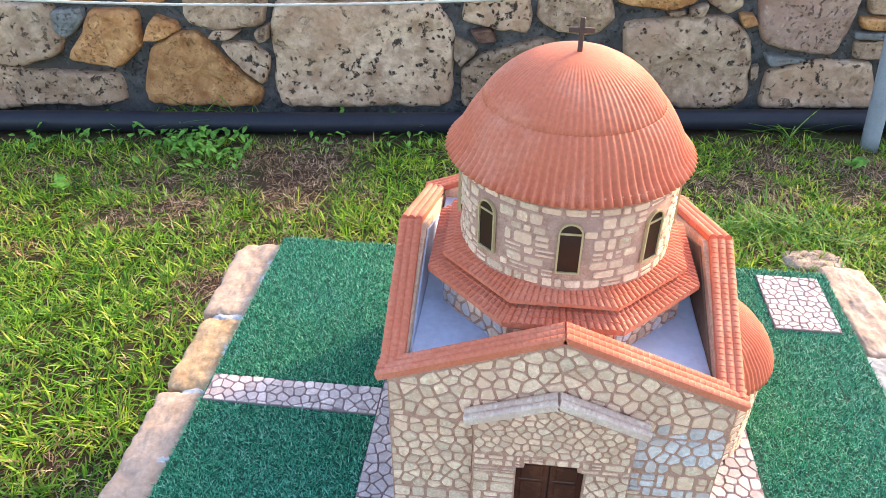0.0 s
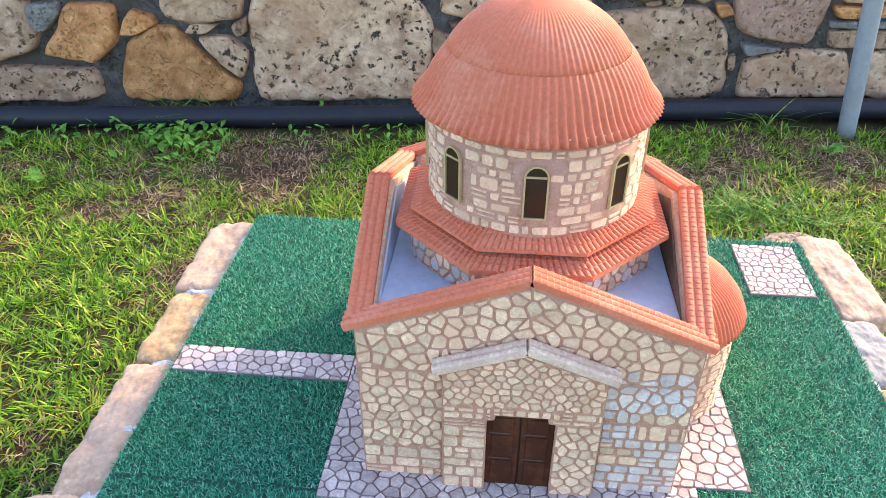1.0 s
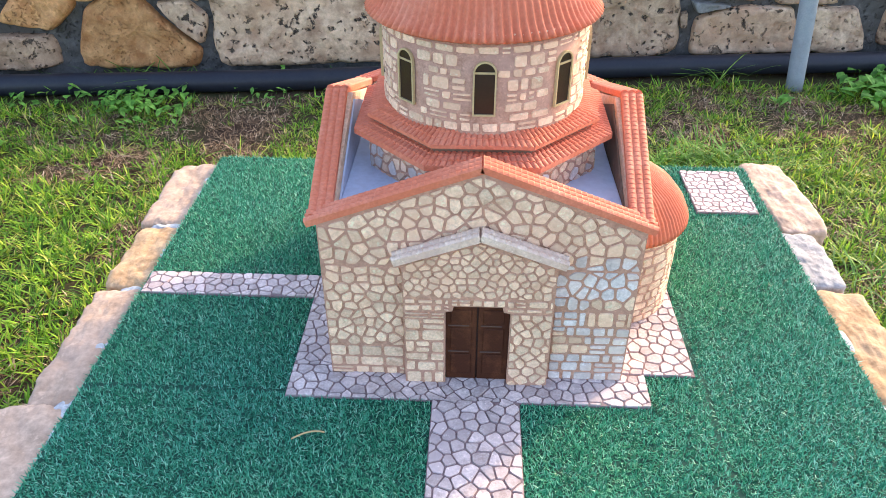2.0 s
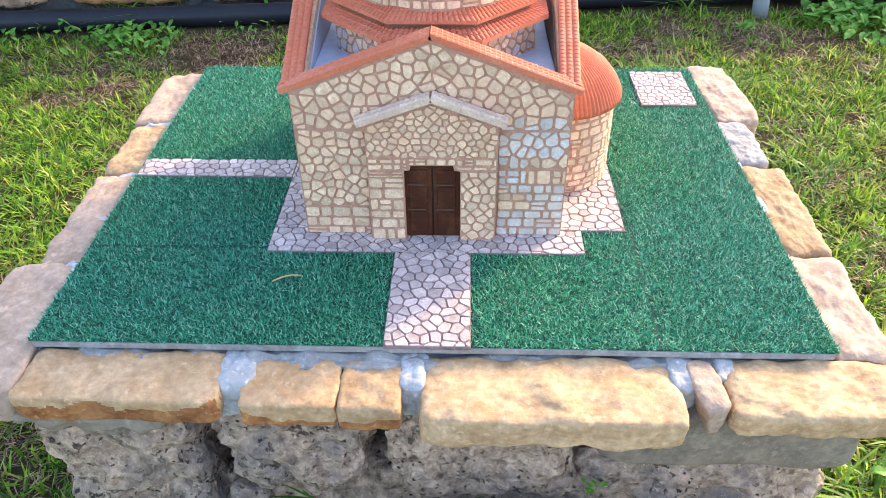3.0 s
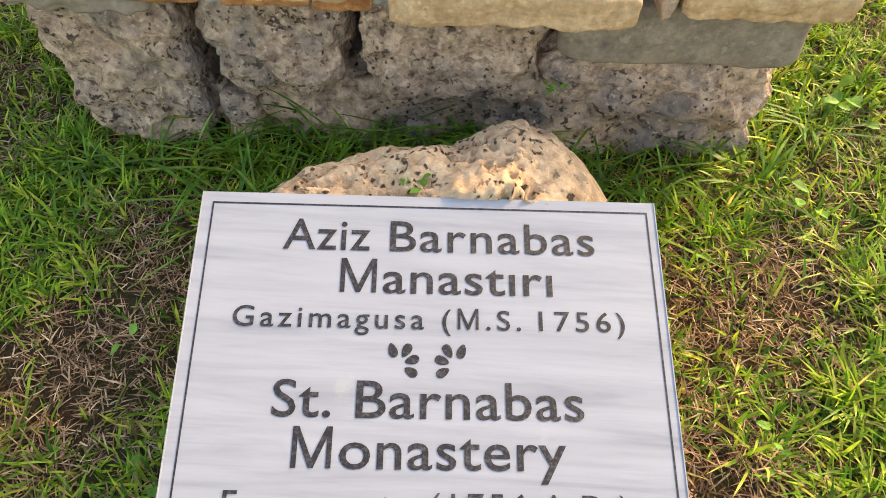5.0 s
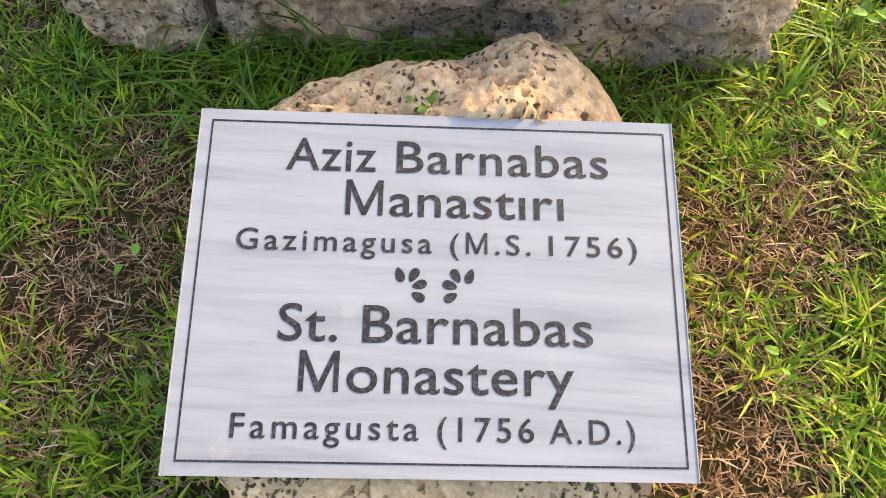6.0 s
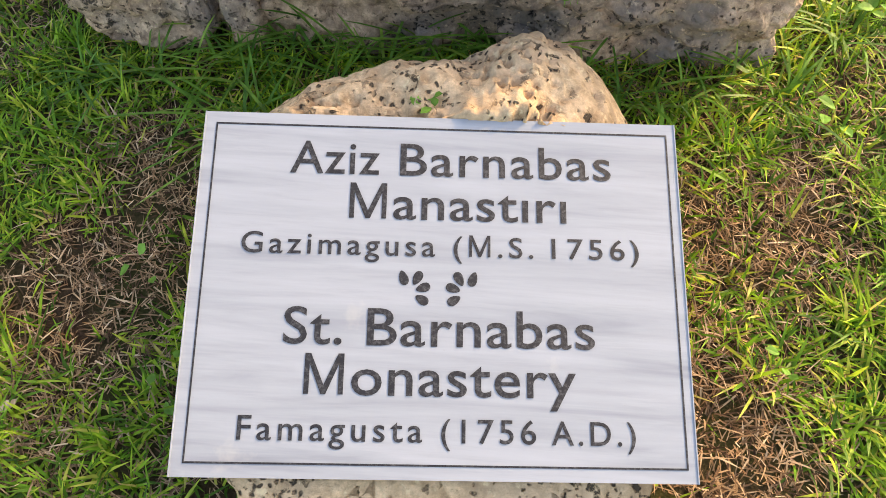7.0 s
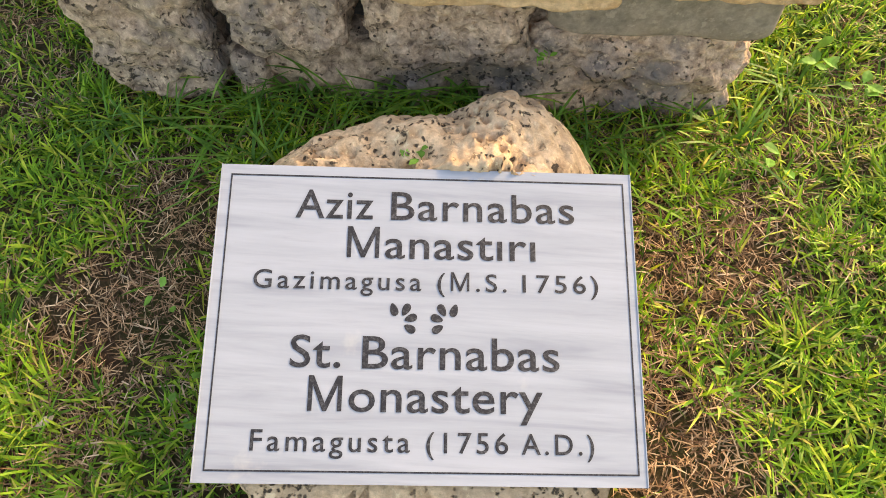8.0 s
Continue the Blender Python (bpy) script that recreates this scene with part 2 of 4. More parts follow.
def thing(name, label, category, group="", kind=""):
    """An empty root for a thing with parts."""
    return tagged(new(name), label, category, group, kind)


def part(name, me, parent=None, label=""):
    ob = new(name, me)
    ob.parent = parent
    return tagged(ob, label)


def solid(name, outline, depth, place, material):
    """A flat outline (u, v) given thickness; place(u, v, h) puts it in the world, h from 0 to depth."""
    n = len(outline)
    verts = [place(u, v, h) for h in (0.0, depth) for u, v in outline]
    faces = [tuple(range(n))[::-1], tuple(range(n, 2 * n))] + [(i, (i + 1) % n, n + (i + 1) % n, n + i) for i in range(n)]
    return mesh_of(name, verts, faces, material)


def bevelled_box(name, low, high, material, bevel=0.004, segments=2, wobble=0.0, seed=0):
    bm = bmesh.new()
    bmesh.ops.create_cube(bm, size=1.0)
    lo, hi = Vector(low), Vector(high)
    for v in bm.verts:
        v.co = Vector([(lo[i] + hi[i]) / 2 + v.co[i] * (hi[i] - lo[i]) for i in range(3)])
    if wobble:
        bmesh.ops.subdivide_edges(bm, edges=bm.edges[:], cuts=5, use_grid_fill=True)
        for v in bm.verts:
            v.co += noise.noise_vector(v.co * 9 + Vector((seed, 0, 0))) * wobble
    if bevel:
        edges = [e for e in bm.edges if e.calc_face_angle(0) > 0.9]
        bmesh.ops.bevel(bm, geom=edges, offset=bevel, segments=segments, affect="EDGES")
    me = bpy.data.meshes.new(name)
    bm.to_mesh(me)
    bm.free()
    me.materials.append(material)
    return me


def rock(name, centre, size, material, seed=0, n=16, power=5.0, rough=0.06, freq=2.2, taper=0.0, turn=0.0, skew=0.0, pits=0.0, pit_freq=14.0, second=None):
    """A weathered block: a rounded box, narrowed towards its foot by taper, its faces uneven, with pits where asked."""
    lin = np.linspace(-1, 1, n + 1)
    index, verts, faces = {}, [], []

    def at(p):
        key = (round(p[0], 5), round(p[1], 5), round(p[2], 5))
        if key not in index:
            index[key] = len(verts)
            verts.append(key)
        return index[key]

    for axis in range(3):
        for sign in (-1, 1):
            a, b = (axis + 1) % 3, (axis + 2) % 3
            for i in range(n):
                for j in range(n):
                    quad = []
                    for di, dj in ((0, 0), (1, 0), (1, 1), (0, 1)):
                        p = [0.0, 0.0, 0.0]
                        p[axis], p[a], p[b] = sign, lin[i + di], lin[j + dj]
                        quad.append(at(p))
                    faces.append(quad if sign > 0 else quad[::-1])
    q = np.array(verts)
    q = q / (np.sum(np.abs(q) ** power, axis=1) ** (1.0 / power))[:, None]
    half = np.array(size) / 2.0
    shift = Vector((seed * 7.31, seed * 3.17, seed * 1.73))
    mean = float(np.mean(half))
    out = []
    c, s = math.cos(radians(turn)), math.sin(radians(turn))
    for x, y, z in q:
        p = Vector((x * half[0], y * half[1], z * half[2]))
        p.x *= 1.0 - taper * (1 - z) / 2
        p.x += skew * z * half[0]
        away = Vector((x, y, z)).normalized()
        f = freq / mean
        big = noise.noise(p * f * 0.5 + shift) + 0.5 * noise.noise(p * f + shift) + 0.25 * noise.noise(p * f * 2.3 + shift) + 0.14 * noise.noise(p * f * 5 + shift)
        move = big * rough * mean * 1.6
        if pits:
            d = noise.voronoi(p * pit_freq / mean + shift)[0][0]
            zone = max(0.0, min(1.0, noise.noise(p * f * 0.9 + shift * 2) * 2.5 + 0.55))
            move -= pits * mean * zone * max(0.0, 1 - d / 0.42) ** 0.7
        p += away * move
        out.append((centre[0] + p.x * c - p.y * s, centre[1] + p.x * s + p.y * c, centre[2] + p.z))
    me = mesh_of(name, out, faces, material, True)
    if second:
        me.materials.append(second[0])
        for poly in me.polygons:
            poly.material_index = 1 if second[1](poly.center, poly.normal) else 0
    return me


def lathe(name, centre, profile, steps, material, start=0.0, sweep=360.0, ribs=0, amp=None, smooth=True):
    """A turned shape from (radius, z) rows; ribs with a height for each row run down it."""
    closed = abs(sweep - 360) < 1e-6
    m = steps if closed else steps + 1
    verts, faces = [], []
    for row, (r, z) in enumerate(profile):
        for i in range(m):
            a = radians(start + sweep * i / steps)
            wave = amp[row] * 0.5 * math.cos(a * ribs) if ribs else 0.0
            verts.append((centre[0] + (r + wave) * math.cos(a), centre[1] + (r + wave) * math.sin(a), z + wave * 0.5))
    for row in range(len(profile) - 1):
        for i in range(steps):
            j = (i + 1) % m
            faces.append((row * m + i, row * m + j, (row + 1) * m + j, (row + 1) * m + i))
    return mesh_of(name, verts, faces, material, smooth)


def tube(name, points, radius, material, sides=10, twist=0):
    """A round bar or rope along points; twist gives it laid strands."""
    verts, faces = [], []
    pts = [Vector(p) for p in points]
    for i, p in enumerate(pts):
        d = (pts[min(i + 1, len(pts) - 1)] - pts[max(i - 1, 0)]).normalized()
        a = d.cross(Vector((0, 0, 1))) if abs(d.z) < 0.9 else d.cross(Vector((1, 0, 0)))
        a.normalize()
        b = d.cross(a)
        for k in range(sides):
            w = 2 * math.pi * k / sides
            r = radius * (1 + (0.13 * math.cos(3 * w + i * twist) if twist else 0))
            verts.append(p + a * (r * math.cos(w)) + b * (r * math.sin(w)))
    for i in range(len(pts) - 1):
        for k in range(sides):
            l = (k + 1) % sides
            faces.append((i * sides + k, i * sides + l, (i + 1) * sides + l, (i + 1) * sides + k))
    faces += [tuple(range(sides))[::-1], tuple((len(pts) - 1) * sides + k for k in range(sides))]
    return mesh_of(name, verts, faces, material, True)


def blades(name, P, length, width, heading, lean, curl, material, segments=2):
    """Many narrow leaves in one mesh."""
    n = len(P)
    d = np.stack([np.cos(heading), np.sin(heading), np.zeros(n)], 1)
    side = np.stack([-np.sin(heading), np.cos(heading), np.zeros(n)], 1)
    up = np.array([0.0, 0.0, 1.0])
    rows = []
    for i in range(segments + 1):
        f = i / segments
        c = P + d * (length * (np.sin(lean) * f + curl * f * f))[:, None] + up * (length * (np.cos(lean) * f - 0.55 * curl * f * f))[:, None]
        if i < segments:
            w = side * (width * (0.5 - 0.16 * f))[:, None]
            rows += [c - w, c + w]
        else:
            rows.append(c)
    k = len(rows)
    verts = np.stack(rows, 1).reshape(-1, 3)
    base = (np.arange(n) * k)[:, None]
    loops, starts, totals = [], [], []
    pattern = [np.array([2 * i, 2 * i + 1, 2 * i + 3, 2 * i + 2]) for i in range(segments - 1)]
    per = 4 * (segments - 1) + 3
    flat = np.concatenate(pattern + [np.array([2 * segments - 2, 2 * segments - 1, 2 * segments])])
    loops = (base + flat[None, :]).reshape(-1)
    offs = np.array([4 * i for i in range(segments)])
    starts = (np.arange(n)[:, None] * per + offs[None, :]).reshape(-1)
    me = bpy.data.meshes.new(name)
    me.vertices.add(len(verts))
    me.vertices.foreach_set("co", verts.astype(np.float32).ravel())
    me.loops.add(len(loops))
    me.loops.foreach_set("vertex_index", loops.astype(np.int32))
    me.polygons.add(len(starts))
    me.polygons.foreach_set("loop_start", starts.astype(np.int32))
    me.materials.append(material)
    me.update(calc_edges=True)
    return me


def clip(poly, a, b, c):
    """The part of a convex polygon where a*u + b*v <= c."""
    out = []
    for i, p in enumerate(poly):
        q = poly[(i + 1) % len(poly)]
        dp, dq = a * p[0] + b * p[1] - c, a * q[0] + b * q[1] - c
        if dp <= 0:
            out.append(p)
        if dp * dq < 0:
            s = dp / (dp - dq)
            out.append((p[0] + s * (q[0] - p[0]), p[1] + s * (q[1] - p[1])))
    return out


def shrink(poly, gap):
    """A convex counter-clockwise polygon moved in by gap on every side."""
    out = poly
    for i, p in enumerate(poly):
        q = poly[(i + 1) % len(poly)]
        a, b = q[1] - p[1], p[0] - q[0]
        l = math.hypot(a, b)
        if l > 1e-6 and out:
            out = clip(out, a / l, b / l, (a * p[0] + b * p[1]) / l - gap)
    return out


def rubble(region, size, gap, rng, jitter=0.42, flat=1.0):
    """Irregular stones that fill a convex region, as polygons with joints between them."""
    us, vs = [p[0] for p in region], [p[1] for p in region]
    seeds, row, v = [], 0, min(vs) - size
    while v < max(vs) + size:
        u = min(us) - size + (row % 2) * size * 0.5
        while u < max(us) + size:
            seeds.append((u + rng.uniform(-jitter, jitter) * size * 1.1, v + rng.uniform(-jitter, jitter) * size * flat))
            u += size * 1.05
        v += size * flat
        row += 1
    out = []
    for i, s in enumerate(seeds):
        poly = list(region)
        for j, o in enumerate(seeds):
            a, b = o[0] - s[0], o[1] - s[1]
            l = math.hypot(a, b)
            if i != j and l < 3.2 * size and poly:
                poly = clip(poly, a / l, b / l, (a * (s[0] + o[0]) + b * (s[1] + o[1])) / (2 * l))
        if len(poly) >= 3:
            poly = shrink(poly, gap / 2)
            if len(poly) >= 3 and area(poly) > 0.12 * size * size:
                out.append(poly)
    return out


def area(poly):
    return 0.5 * sum(p[0] * q[1] - q[0] * p[1] for p, q in zip(poly, poly[1:] + poly[:1]))


def courses(u0, u1, v0, v1, high, wide, gap, rng):
    """Roughly squared stones in uneven courses."""
    out, v = [], v0
    while v < v1 - 0.3 * high:
        h = min(high * rng.uniform(0.75, 1.3), v1 - v)
        if v1 - v - h < 0.45 * high:
            h = v1 - v
        u = u0
        while u < u1 - 0.2 * wide:
            w = min(wide * rng.uniform(0.55, 1.5), u1 - u)
            if u1 - u - w < 0.35 * wide:
                w = u1 - u
            g, j = gap * 0.4, gap * 0.55
            cells = [(u, v, w, h)] if rng.random() > 0.2 else [(u, v, w, h * 0.5), (u, v + h * 0.5, w, h * 0.5)]
            for a, b, c, d in cells:
                r = [rng.uniform(-j, j) for _ in range(8)]
                out.append([(a + g + abs(r[0]), b + g + abs(r[1])), (a + c - g - abs(r[2]), b + g + abs(r[3])),
                            (a + c - g - abs(r[4]), b + d - g - abs(r[5])), (a + g + abs(r[6]), b + d - g - abs(r[7]))])
            u += w
        v += h
    return out


def piece_mesh(poly, high, place, material, soft=0.12):
    """One stone: corners cut, its top a little smaller than its foot."""
    ring = []
    n = len(poly)
    for i, p in enumerate(poly):
        a, b = poly[i - 1], poly[(i + 1) % n]
        ring.append((p[0] + soft * (a[0] - p[0]), p[1] + soft * (a[1] - p[1])))
        ring.append((p[0] + soft * (b[0] - p[0]), p[1] + soft * (b[1] - p[1])))
    cu, cv = sum(p[0] for p in ring) / len(ring), sum(p[1] for p in ring) / len(ring)
    m = len(ring)
    verts = [place(u, v, -0.0004) for u, v in ring] + [place(cu + 0.94 * (u - cu), cv + 0.94 * (v - cv), high) for u, v in ring]
    faces = [(i, (i + 1) % m, m + (i + 1) % m, m + i) for i in range(m)] + [tuple(range(m, 2 * m))]
    return mesh_of("stone", verts, faces, material, False)


def lay(polys, high, place, parent, pick, rng):
    """Stones as parts of their wall or path."""
    for poly in polys:
        u, v = sum(p[0] for p in poly) / len(poly), sum(p[1] for p in poly) / len(poly)
        part("stone", piece_mesh(poly, high * rng.uniform(0.7, 1.25), place, pick(u, v)), parent)


class Patches:
    """Soft random patches over the plan, between 0 and 1."""

    def __init__(self, seed, cell):
        self.g, self.cell = np.random.RandomState(seed).rand(64, 64), cell

    def __call__(self, x, y):
        u, v = np.asarray(x) / self.cell + 30, np.asarray(y) / self.cell + 30
        i, j = np.floor(u).astype(int), np.floor(v).astype(int)
        a, b = u - i, v - j
        a, b = a * a * (3 - 2 * a), b * b * (3 - 2 * b)
        g = self.g
        i, j, k, l = i % 64, j % 64, (i + 1) % 64, (j + 1) % 64
        return g[i, j] * (1 - a) * (1 - b) + g[k, j] * a * (1 - b) + g[i, l] * (1 - a) * b + g[k, l] * a * b


BROAD, SMALL = Patches(3, 0.55), Patches(8, 0.13)


def ground_z(x, y):
    return -0.05 - 0.022 * np.clip(y, 0, 3.2) + 0.018 * (BROAD(x, y) - 0.5) + 0.012 * (SMALL(x, y) - 0.5)


# ------------------------------------------------------------------ ground and back wall
lines_x = np.concatenate([[-300, -80, -25, -9], np.linspace(-5, 5, 126), [9, 25, 80, 300]])
lines_y = np.concatenate([[-300, -80, -25, -9], np.linspace(-4, 4, 101), [9, 25, 80, 300]])
gx, gy = np.meshgrid(lines_x, lines_y)
gz = ground_z(gx, gy)
nx = len(lines_x)
cells = [(j * nx + i, j * nx + i + 1, (j + 1) * nx + i + 1, (j + 1) * nx + i) for j in range(len(lines_y) - 1) for i in range(nx - 1)]
ground = part("ground", mesh_of("ground", np.stack([gx, gy, gz], -1).reshape(-1, 3), cells, SOIL, True))
tagged(ground, "brown lawn soil under patchy grass", "ground", kind="structure")

SLOPE = 0.12                       # the back wall runs slightly askew


def wall_y(x):
    return 2.98 + SLOPE * x


WALL_TOP = 0.60
back_wall = part("wall_north", bevelled_box("wall_north", (-6.5, 0.03, -0.6), (6.5, 0.5, WALL_TOP), WALL_JOINT, 0.02, 2, 0.02))
back_wall.matrix_world = pose(0, 2.98, 0, 0, 0, math.degrees(math.atan(SLOPE)))
tagged(back_wall, "rubble stone retaining wall set in grey mortar", "wall", kind="structure")


def wall_block(material, seed, *corners):
    """A wall stone with the given corners (x, z): rounded rim, uneven split face."""
    ring = [Vector(c) for c in corners]
    mid = sum(ring, Vector((0, 0))) / len(ring)
    wide = max((c - mid).length for c in ring)
    for cut in (0.10, 0.22):
        out = []
        for i, p in enumerate(ring):
            q = ring[(i + 1) % len(ring)]
            out += [p.lerp(q, cut), p.lerp(q, 1 - cut)]
        ring = out
    line = []
    for i, p in enumerate(ring):
        q = ring[(i + 1) % len(ring)]
        n = max(1, int((q - p).length / (0.012 if wide > 0.1 else 0.007)))
        line += [p.lerp(q, k / n) for k in range(n)]
    shift = Vector((seed * 5.1, seed * 2.3, seed * 3.7))
    rows = [(1.0, 0.10), (1.0, 0.03), (0.99, -0.010), (0.965, -0.030), (0.93, -0.042), (0.87, -0.048)] + [(f, -0.050) for f in (0.78, 0.68, 0.57, 0.45, 0.33, 0.2, 0.08)]
    m, verts, faces = len(line), [], []
    for f, y in rows:
        for p in line:
            w = p + (p - mid).normalized() * (0.012 * noise.noise(Vector((p.x, p.y, 0)) * 11 + shift)) if f > 0.8 else p
            q = mid + (w - mid) * f
            at = Vector((q.x, 0, q.y))
            rough = 0.026 * noise.noise(at * 5 + shift) + 0.013 * noise.noise(at * 14 + shift) + 0.006 * noise.noise(at * 40 + shift)
            verts.append((q.x, wall_y(q.x) + 0.03 + y + (rough if y < 0 else 0.0), q.y))
    for i in range(len(rows) - 1):
        faces += [(i * m + k, i * m + (k + 1) % m, (i + 1) * m + (k + 1) % m, (i + 1) * m + k) for k in range(m)]
    verts.append((mid.x, wall_y(mid.x) - 0.02, mid.y))
    faces += [((len(rows) - 1) * m + k, (len(rows) - 1) * m + (k + 1) % m, len(verts) - 1) for k in range(m)]
    ob = part("stone", mesh_of("stone", verts, faces, material, True), back_wall)
    ob.matrix_parent_inverse = back_wall.matrix_world.inverted()


wall_block(WALL_PALE, 1, (-2.79, 0.181), (-2.44, 0.162), (-2.27, 0.231), (-2.22, 0.338), (-2.26, 0.473), (-2.68, 0.462))
wall_block(WALL_GREY, 2, (-2.26, 0.338), (-2.22, 0.299), (-2.12, 0.391), (-2.12, 0.447), (-2.25, 0.437))
wall_block(WALL_OCHRE, 3, (-2.14, 0.365), (-2.25, 0.198), (-2.02, 0.148), (-1.88, 0.258), (-1.87, 0.437), (-2.08, 0.442))
wall_block(WALL_TAN, 4, (-2.56, -0.025), (-2.1, -0.025), (-2.01, -0.011), (-2.02, 0.142), (-2.53, 0.148))
wall_block(WALL_TAN, 5, (-2.87, -0.026), (-2.59, -0.026), (-2.55, 0.153), (-2.8, 0.153))
wall_block(WALL_OCHRE, 6, (-1.87, 0.296), (-1.8, 0.291), (-1.69, 0.339), (-1.71, 0.386), (-1.8, 0.417))
wall_block(WALL_OCHRE, 7, (-1.94, -0.031), (-1.38, -0.049), (-1.34, 0.048), (-1.52, 0.217), (-1.61, 0.334), (-1.72, 0.339), (-1.87, 0.245))
wall_block(WALL_PALE, 8, (-1.44, 0.154), (-1.33, 0.069), (-1.29, 0.218), (-1.37, 0.292), (-1.53, 0.28))
wall_block(WALL_PALE, 9, (-1.47, 0.302), (-1.41, 0.339), (-1.53, 0.344), (-1.58, 0.302))
wall_block(WALL_TAN, 10, (-1.66, 0.379), (-1.53, 0.334), (-1.3, 0.366), (-1.26, 0.543), (-1.67, 0.543))
wall_block(WALL_TAN, 11, (-1.33, 0.28), (-1.28, 0.299), (-1.27, 0.379), (-1.35, 0.334))
wall_block(WALL_OCHRE, 12, (-1.91, 0.468), (-1.73, 0.468), (-1.71, 0.543), (-1.92, 0.543))
wall_block(WALL_OCHRE, 13, (-2.26, 0.48), (-2.04, 0.473), (-1.93, 0.555), (-2.28, 0.555))
wall_block(WALL_PALE, 14, (-1.28, 0.312), (-1.29, -0.055), (-0.42, -0.054), (-0.42, 0.366), (-0.52, 0.484), (-1.04, 0.484), (-1.25, 0.479))
wall_block(WALL_TAN, 15, (-1.16, 0.499), (-0.45, 0.499), (-0.46, 0.568), (-1.15, 0.568))
wall_block(WALL_PALE, 16, (-0.4, 0.379), (-0.08, 0.327), (-0.06, 0.405), (-0.09, 0.507), (-0.38, 0.506))
wall_block(WALL_TAN, 17, (-0.05, 0.405), (0.05, 0.326), (0.25, 0.313), (0.32, 0.392), (0.29, 0.507), (-0.05, 0.506))
wall_block(WALL_TAN, 18, (-0.43, 0.204), (-0.39, 0.154), (-0.31, 0.253), (-0.42, 0.313))
wall_block(WALL_RUST, 19, (-0.31, 0.276), (-0.22, 0.287), (-0.25, 0.355), (-0.36, 0.345))
wall_block(WALL_TAN, 20, (-0.39, 0.148), (-0.39, -0.055), (0.15, -0.055), (0.1, 0.273), (-0.01, 0.308), (-0.31, 0.232))
wall_block(WALL_OCHRE, 21, (0.31, 0.464), (0.54, 0.428), (0.69, 0.47), (0.7, 0.544), (0.28, 0.545))
wall_block(WALL_PALE, 22, (0.73, 0.465), (0.82, 0.423), (0.89, 0.457), (0.88, 0.545), (0.72, 0.545))
wall_block(WALL_PALE, 23, (0.42, -0.055), (1.03, -0.054), (0.98, 0.287), (0.85, 0.413), (0.55, 0.403), (0.35, 0.38))
wall_block(WALL_OCHRE, 24, (0.92, 0.351), (0.98, 0.372), (0.95, 0.419), (0.88, 0.418))
wall_block(WALL_TAN, 25, (0.56, 0.409), (0.65, 0.418), (0.63, 0.445), (0.54, 0.431))
wall_block(WALL_TAN, 26, (0.65, 0.408), (0.72, 0.409), (0.73, 0.465), (0.65, 0.444))
wall_block(WALL_PINK, 27, (1.01, 0.273), (1.37, 0.205), (1.42, 0.314), (1.42, 0.569), (0.93, 0.57))
wall_block(WALL_PALE, 28, (1.07, -0.054), (1.65, -0.048), (1.58, 0.192), (1.27, 0.2), (1.06, 0.149))
wall_block(WALL_TAN, 29, (1.0, 0.092), (1.04, 0.092), (1.03, 0.182), (0.99, 0.164))
wall_block(WALL_GREY, 30, (1.06, 0.171), (1.27, 0.2), (1.03, 0.238))
wall_block(WALL_TAN, 31, (1.47, 0.414), (1.72, 0.419), (1.69, 0.508), (1.45, 0.508))
wall_block(WALL_OCHRE, 32, (1.46, 0.346), (1.75, 0.346), (1.73, 0.407), (1.44, 0.406))
wall_block(WALL_GREY, 33, (1.43, 0.301), (1.77, 0.3), (1.75, 0.336), (1.44, 0.335))
wall_block(WALL_TAN, 34, (1.46, 0.205), (1.8, 0.199), (1.77, 0.293), (1.44, 0.292))
wall_block(WALL_PALE, 35, (1.68, -0.054), (2.01, -0.054), (1.91, 0.188), (1.6, 0.189))
seed, rng = 40, random.Random(5)
for x0, x1 in ((2.02, 4.4), (-5.4, -2.82)):
    z = -0.06
    while z < 0.5:
        h = min(rng.uniform(0.2, 0.3), 0.58 - z)
        x = x0
        while x < x1:
            w = rng.uniform(0.22, 0.55)
            e = [rng.uniform(0.008, 0.03) for _ in range(8)]
            wall_block(rng.choice((WALL_PALE, WALL_TAN, WALL_TAN, WALL_OCHRE, WALL_PINK)), seed, (x + e[0], z + e[1]), (x + w - e[2], z + e[3]), (x + w - e[4], z + h - e[5]), (x + e[6], z + h - e[7]))
            x, seed = x + w, seed + 1
        z += h

pipe_points = [(x, 2.83 + SLOPE * x + 0.012 * math.sin(x * 1.3), -0.050 + 0.004 * math.sin(x * 2.1)) for x in np.linspace(-6, 6, 60)]
tagged(part("irrigation_pipe", tube("irrigation_pipe", pipe_points, 0.050, PIPE, 20)), "black plastic irrigation pipe lying along the stone wall", "pipe")


# ------------------------------------------------------------------ rope barriers
def rope_post(x, y, lean, name="rope_post"):
    foot = Vector((x, y, float(ground_z(x, y)) - 0.05))
    top = foot + Vector((lean, 0, 0.98))
    root = thing(name, "leaning galvanised steel tube post of the rope barrier", "post", "rope posts")
    part("tube", tube("tube", [foot + (top - foot) * f for f in np.linspace(0, 1, 8)], 0.040, STEEL, 18), root)
    part("cap", tube("cap", [top, top + Vector((0, 0, 0.006))], 0.042, STEEL, 18), root)
    return top


def barrier_rope(points, label, radius=0.0085):
    pts = [Vector(p) for p in points]
    out = []
    for i in range(len(pts) - 1):
        for k in range(40):
            out.append(pts[i].lerp(pts[i + 1], k / 40))
    tagged(part("barrier_rope", tube("barrier_rope", out + [pts[-1]], radius, ROPE, 9, 1.1)), label, "rope")


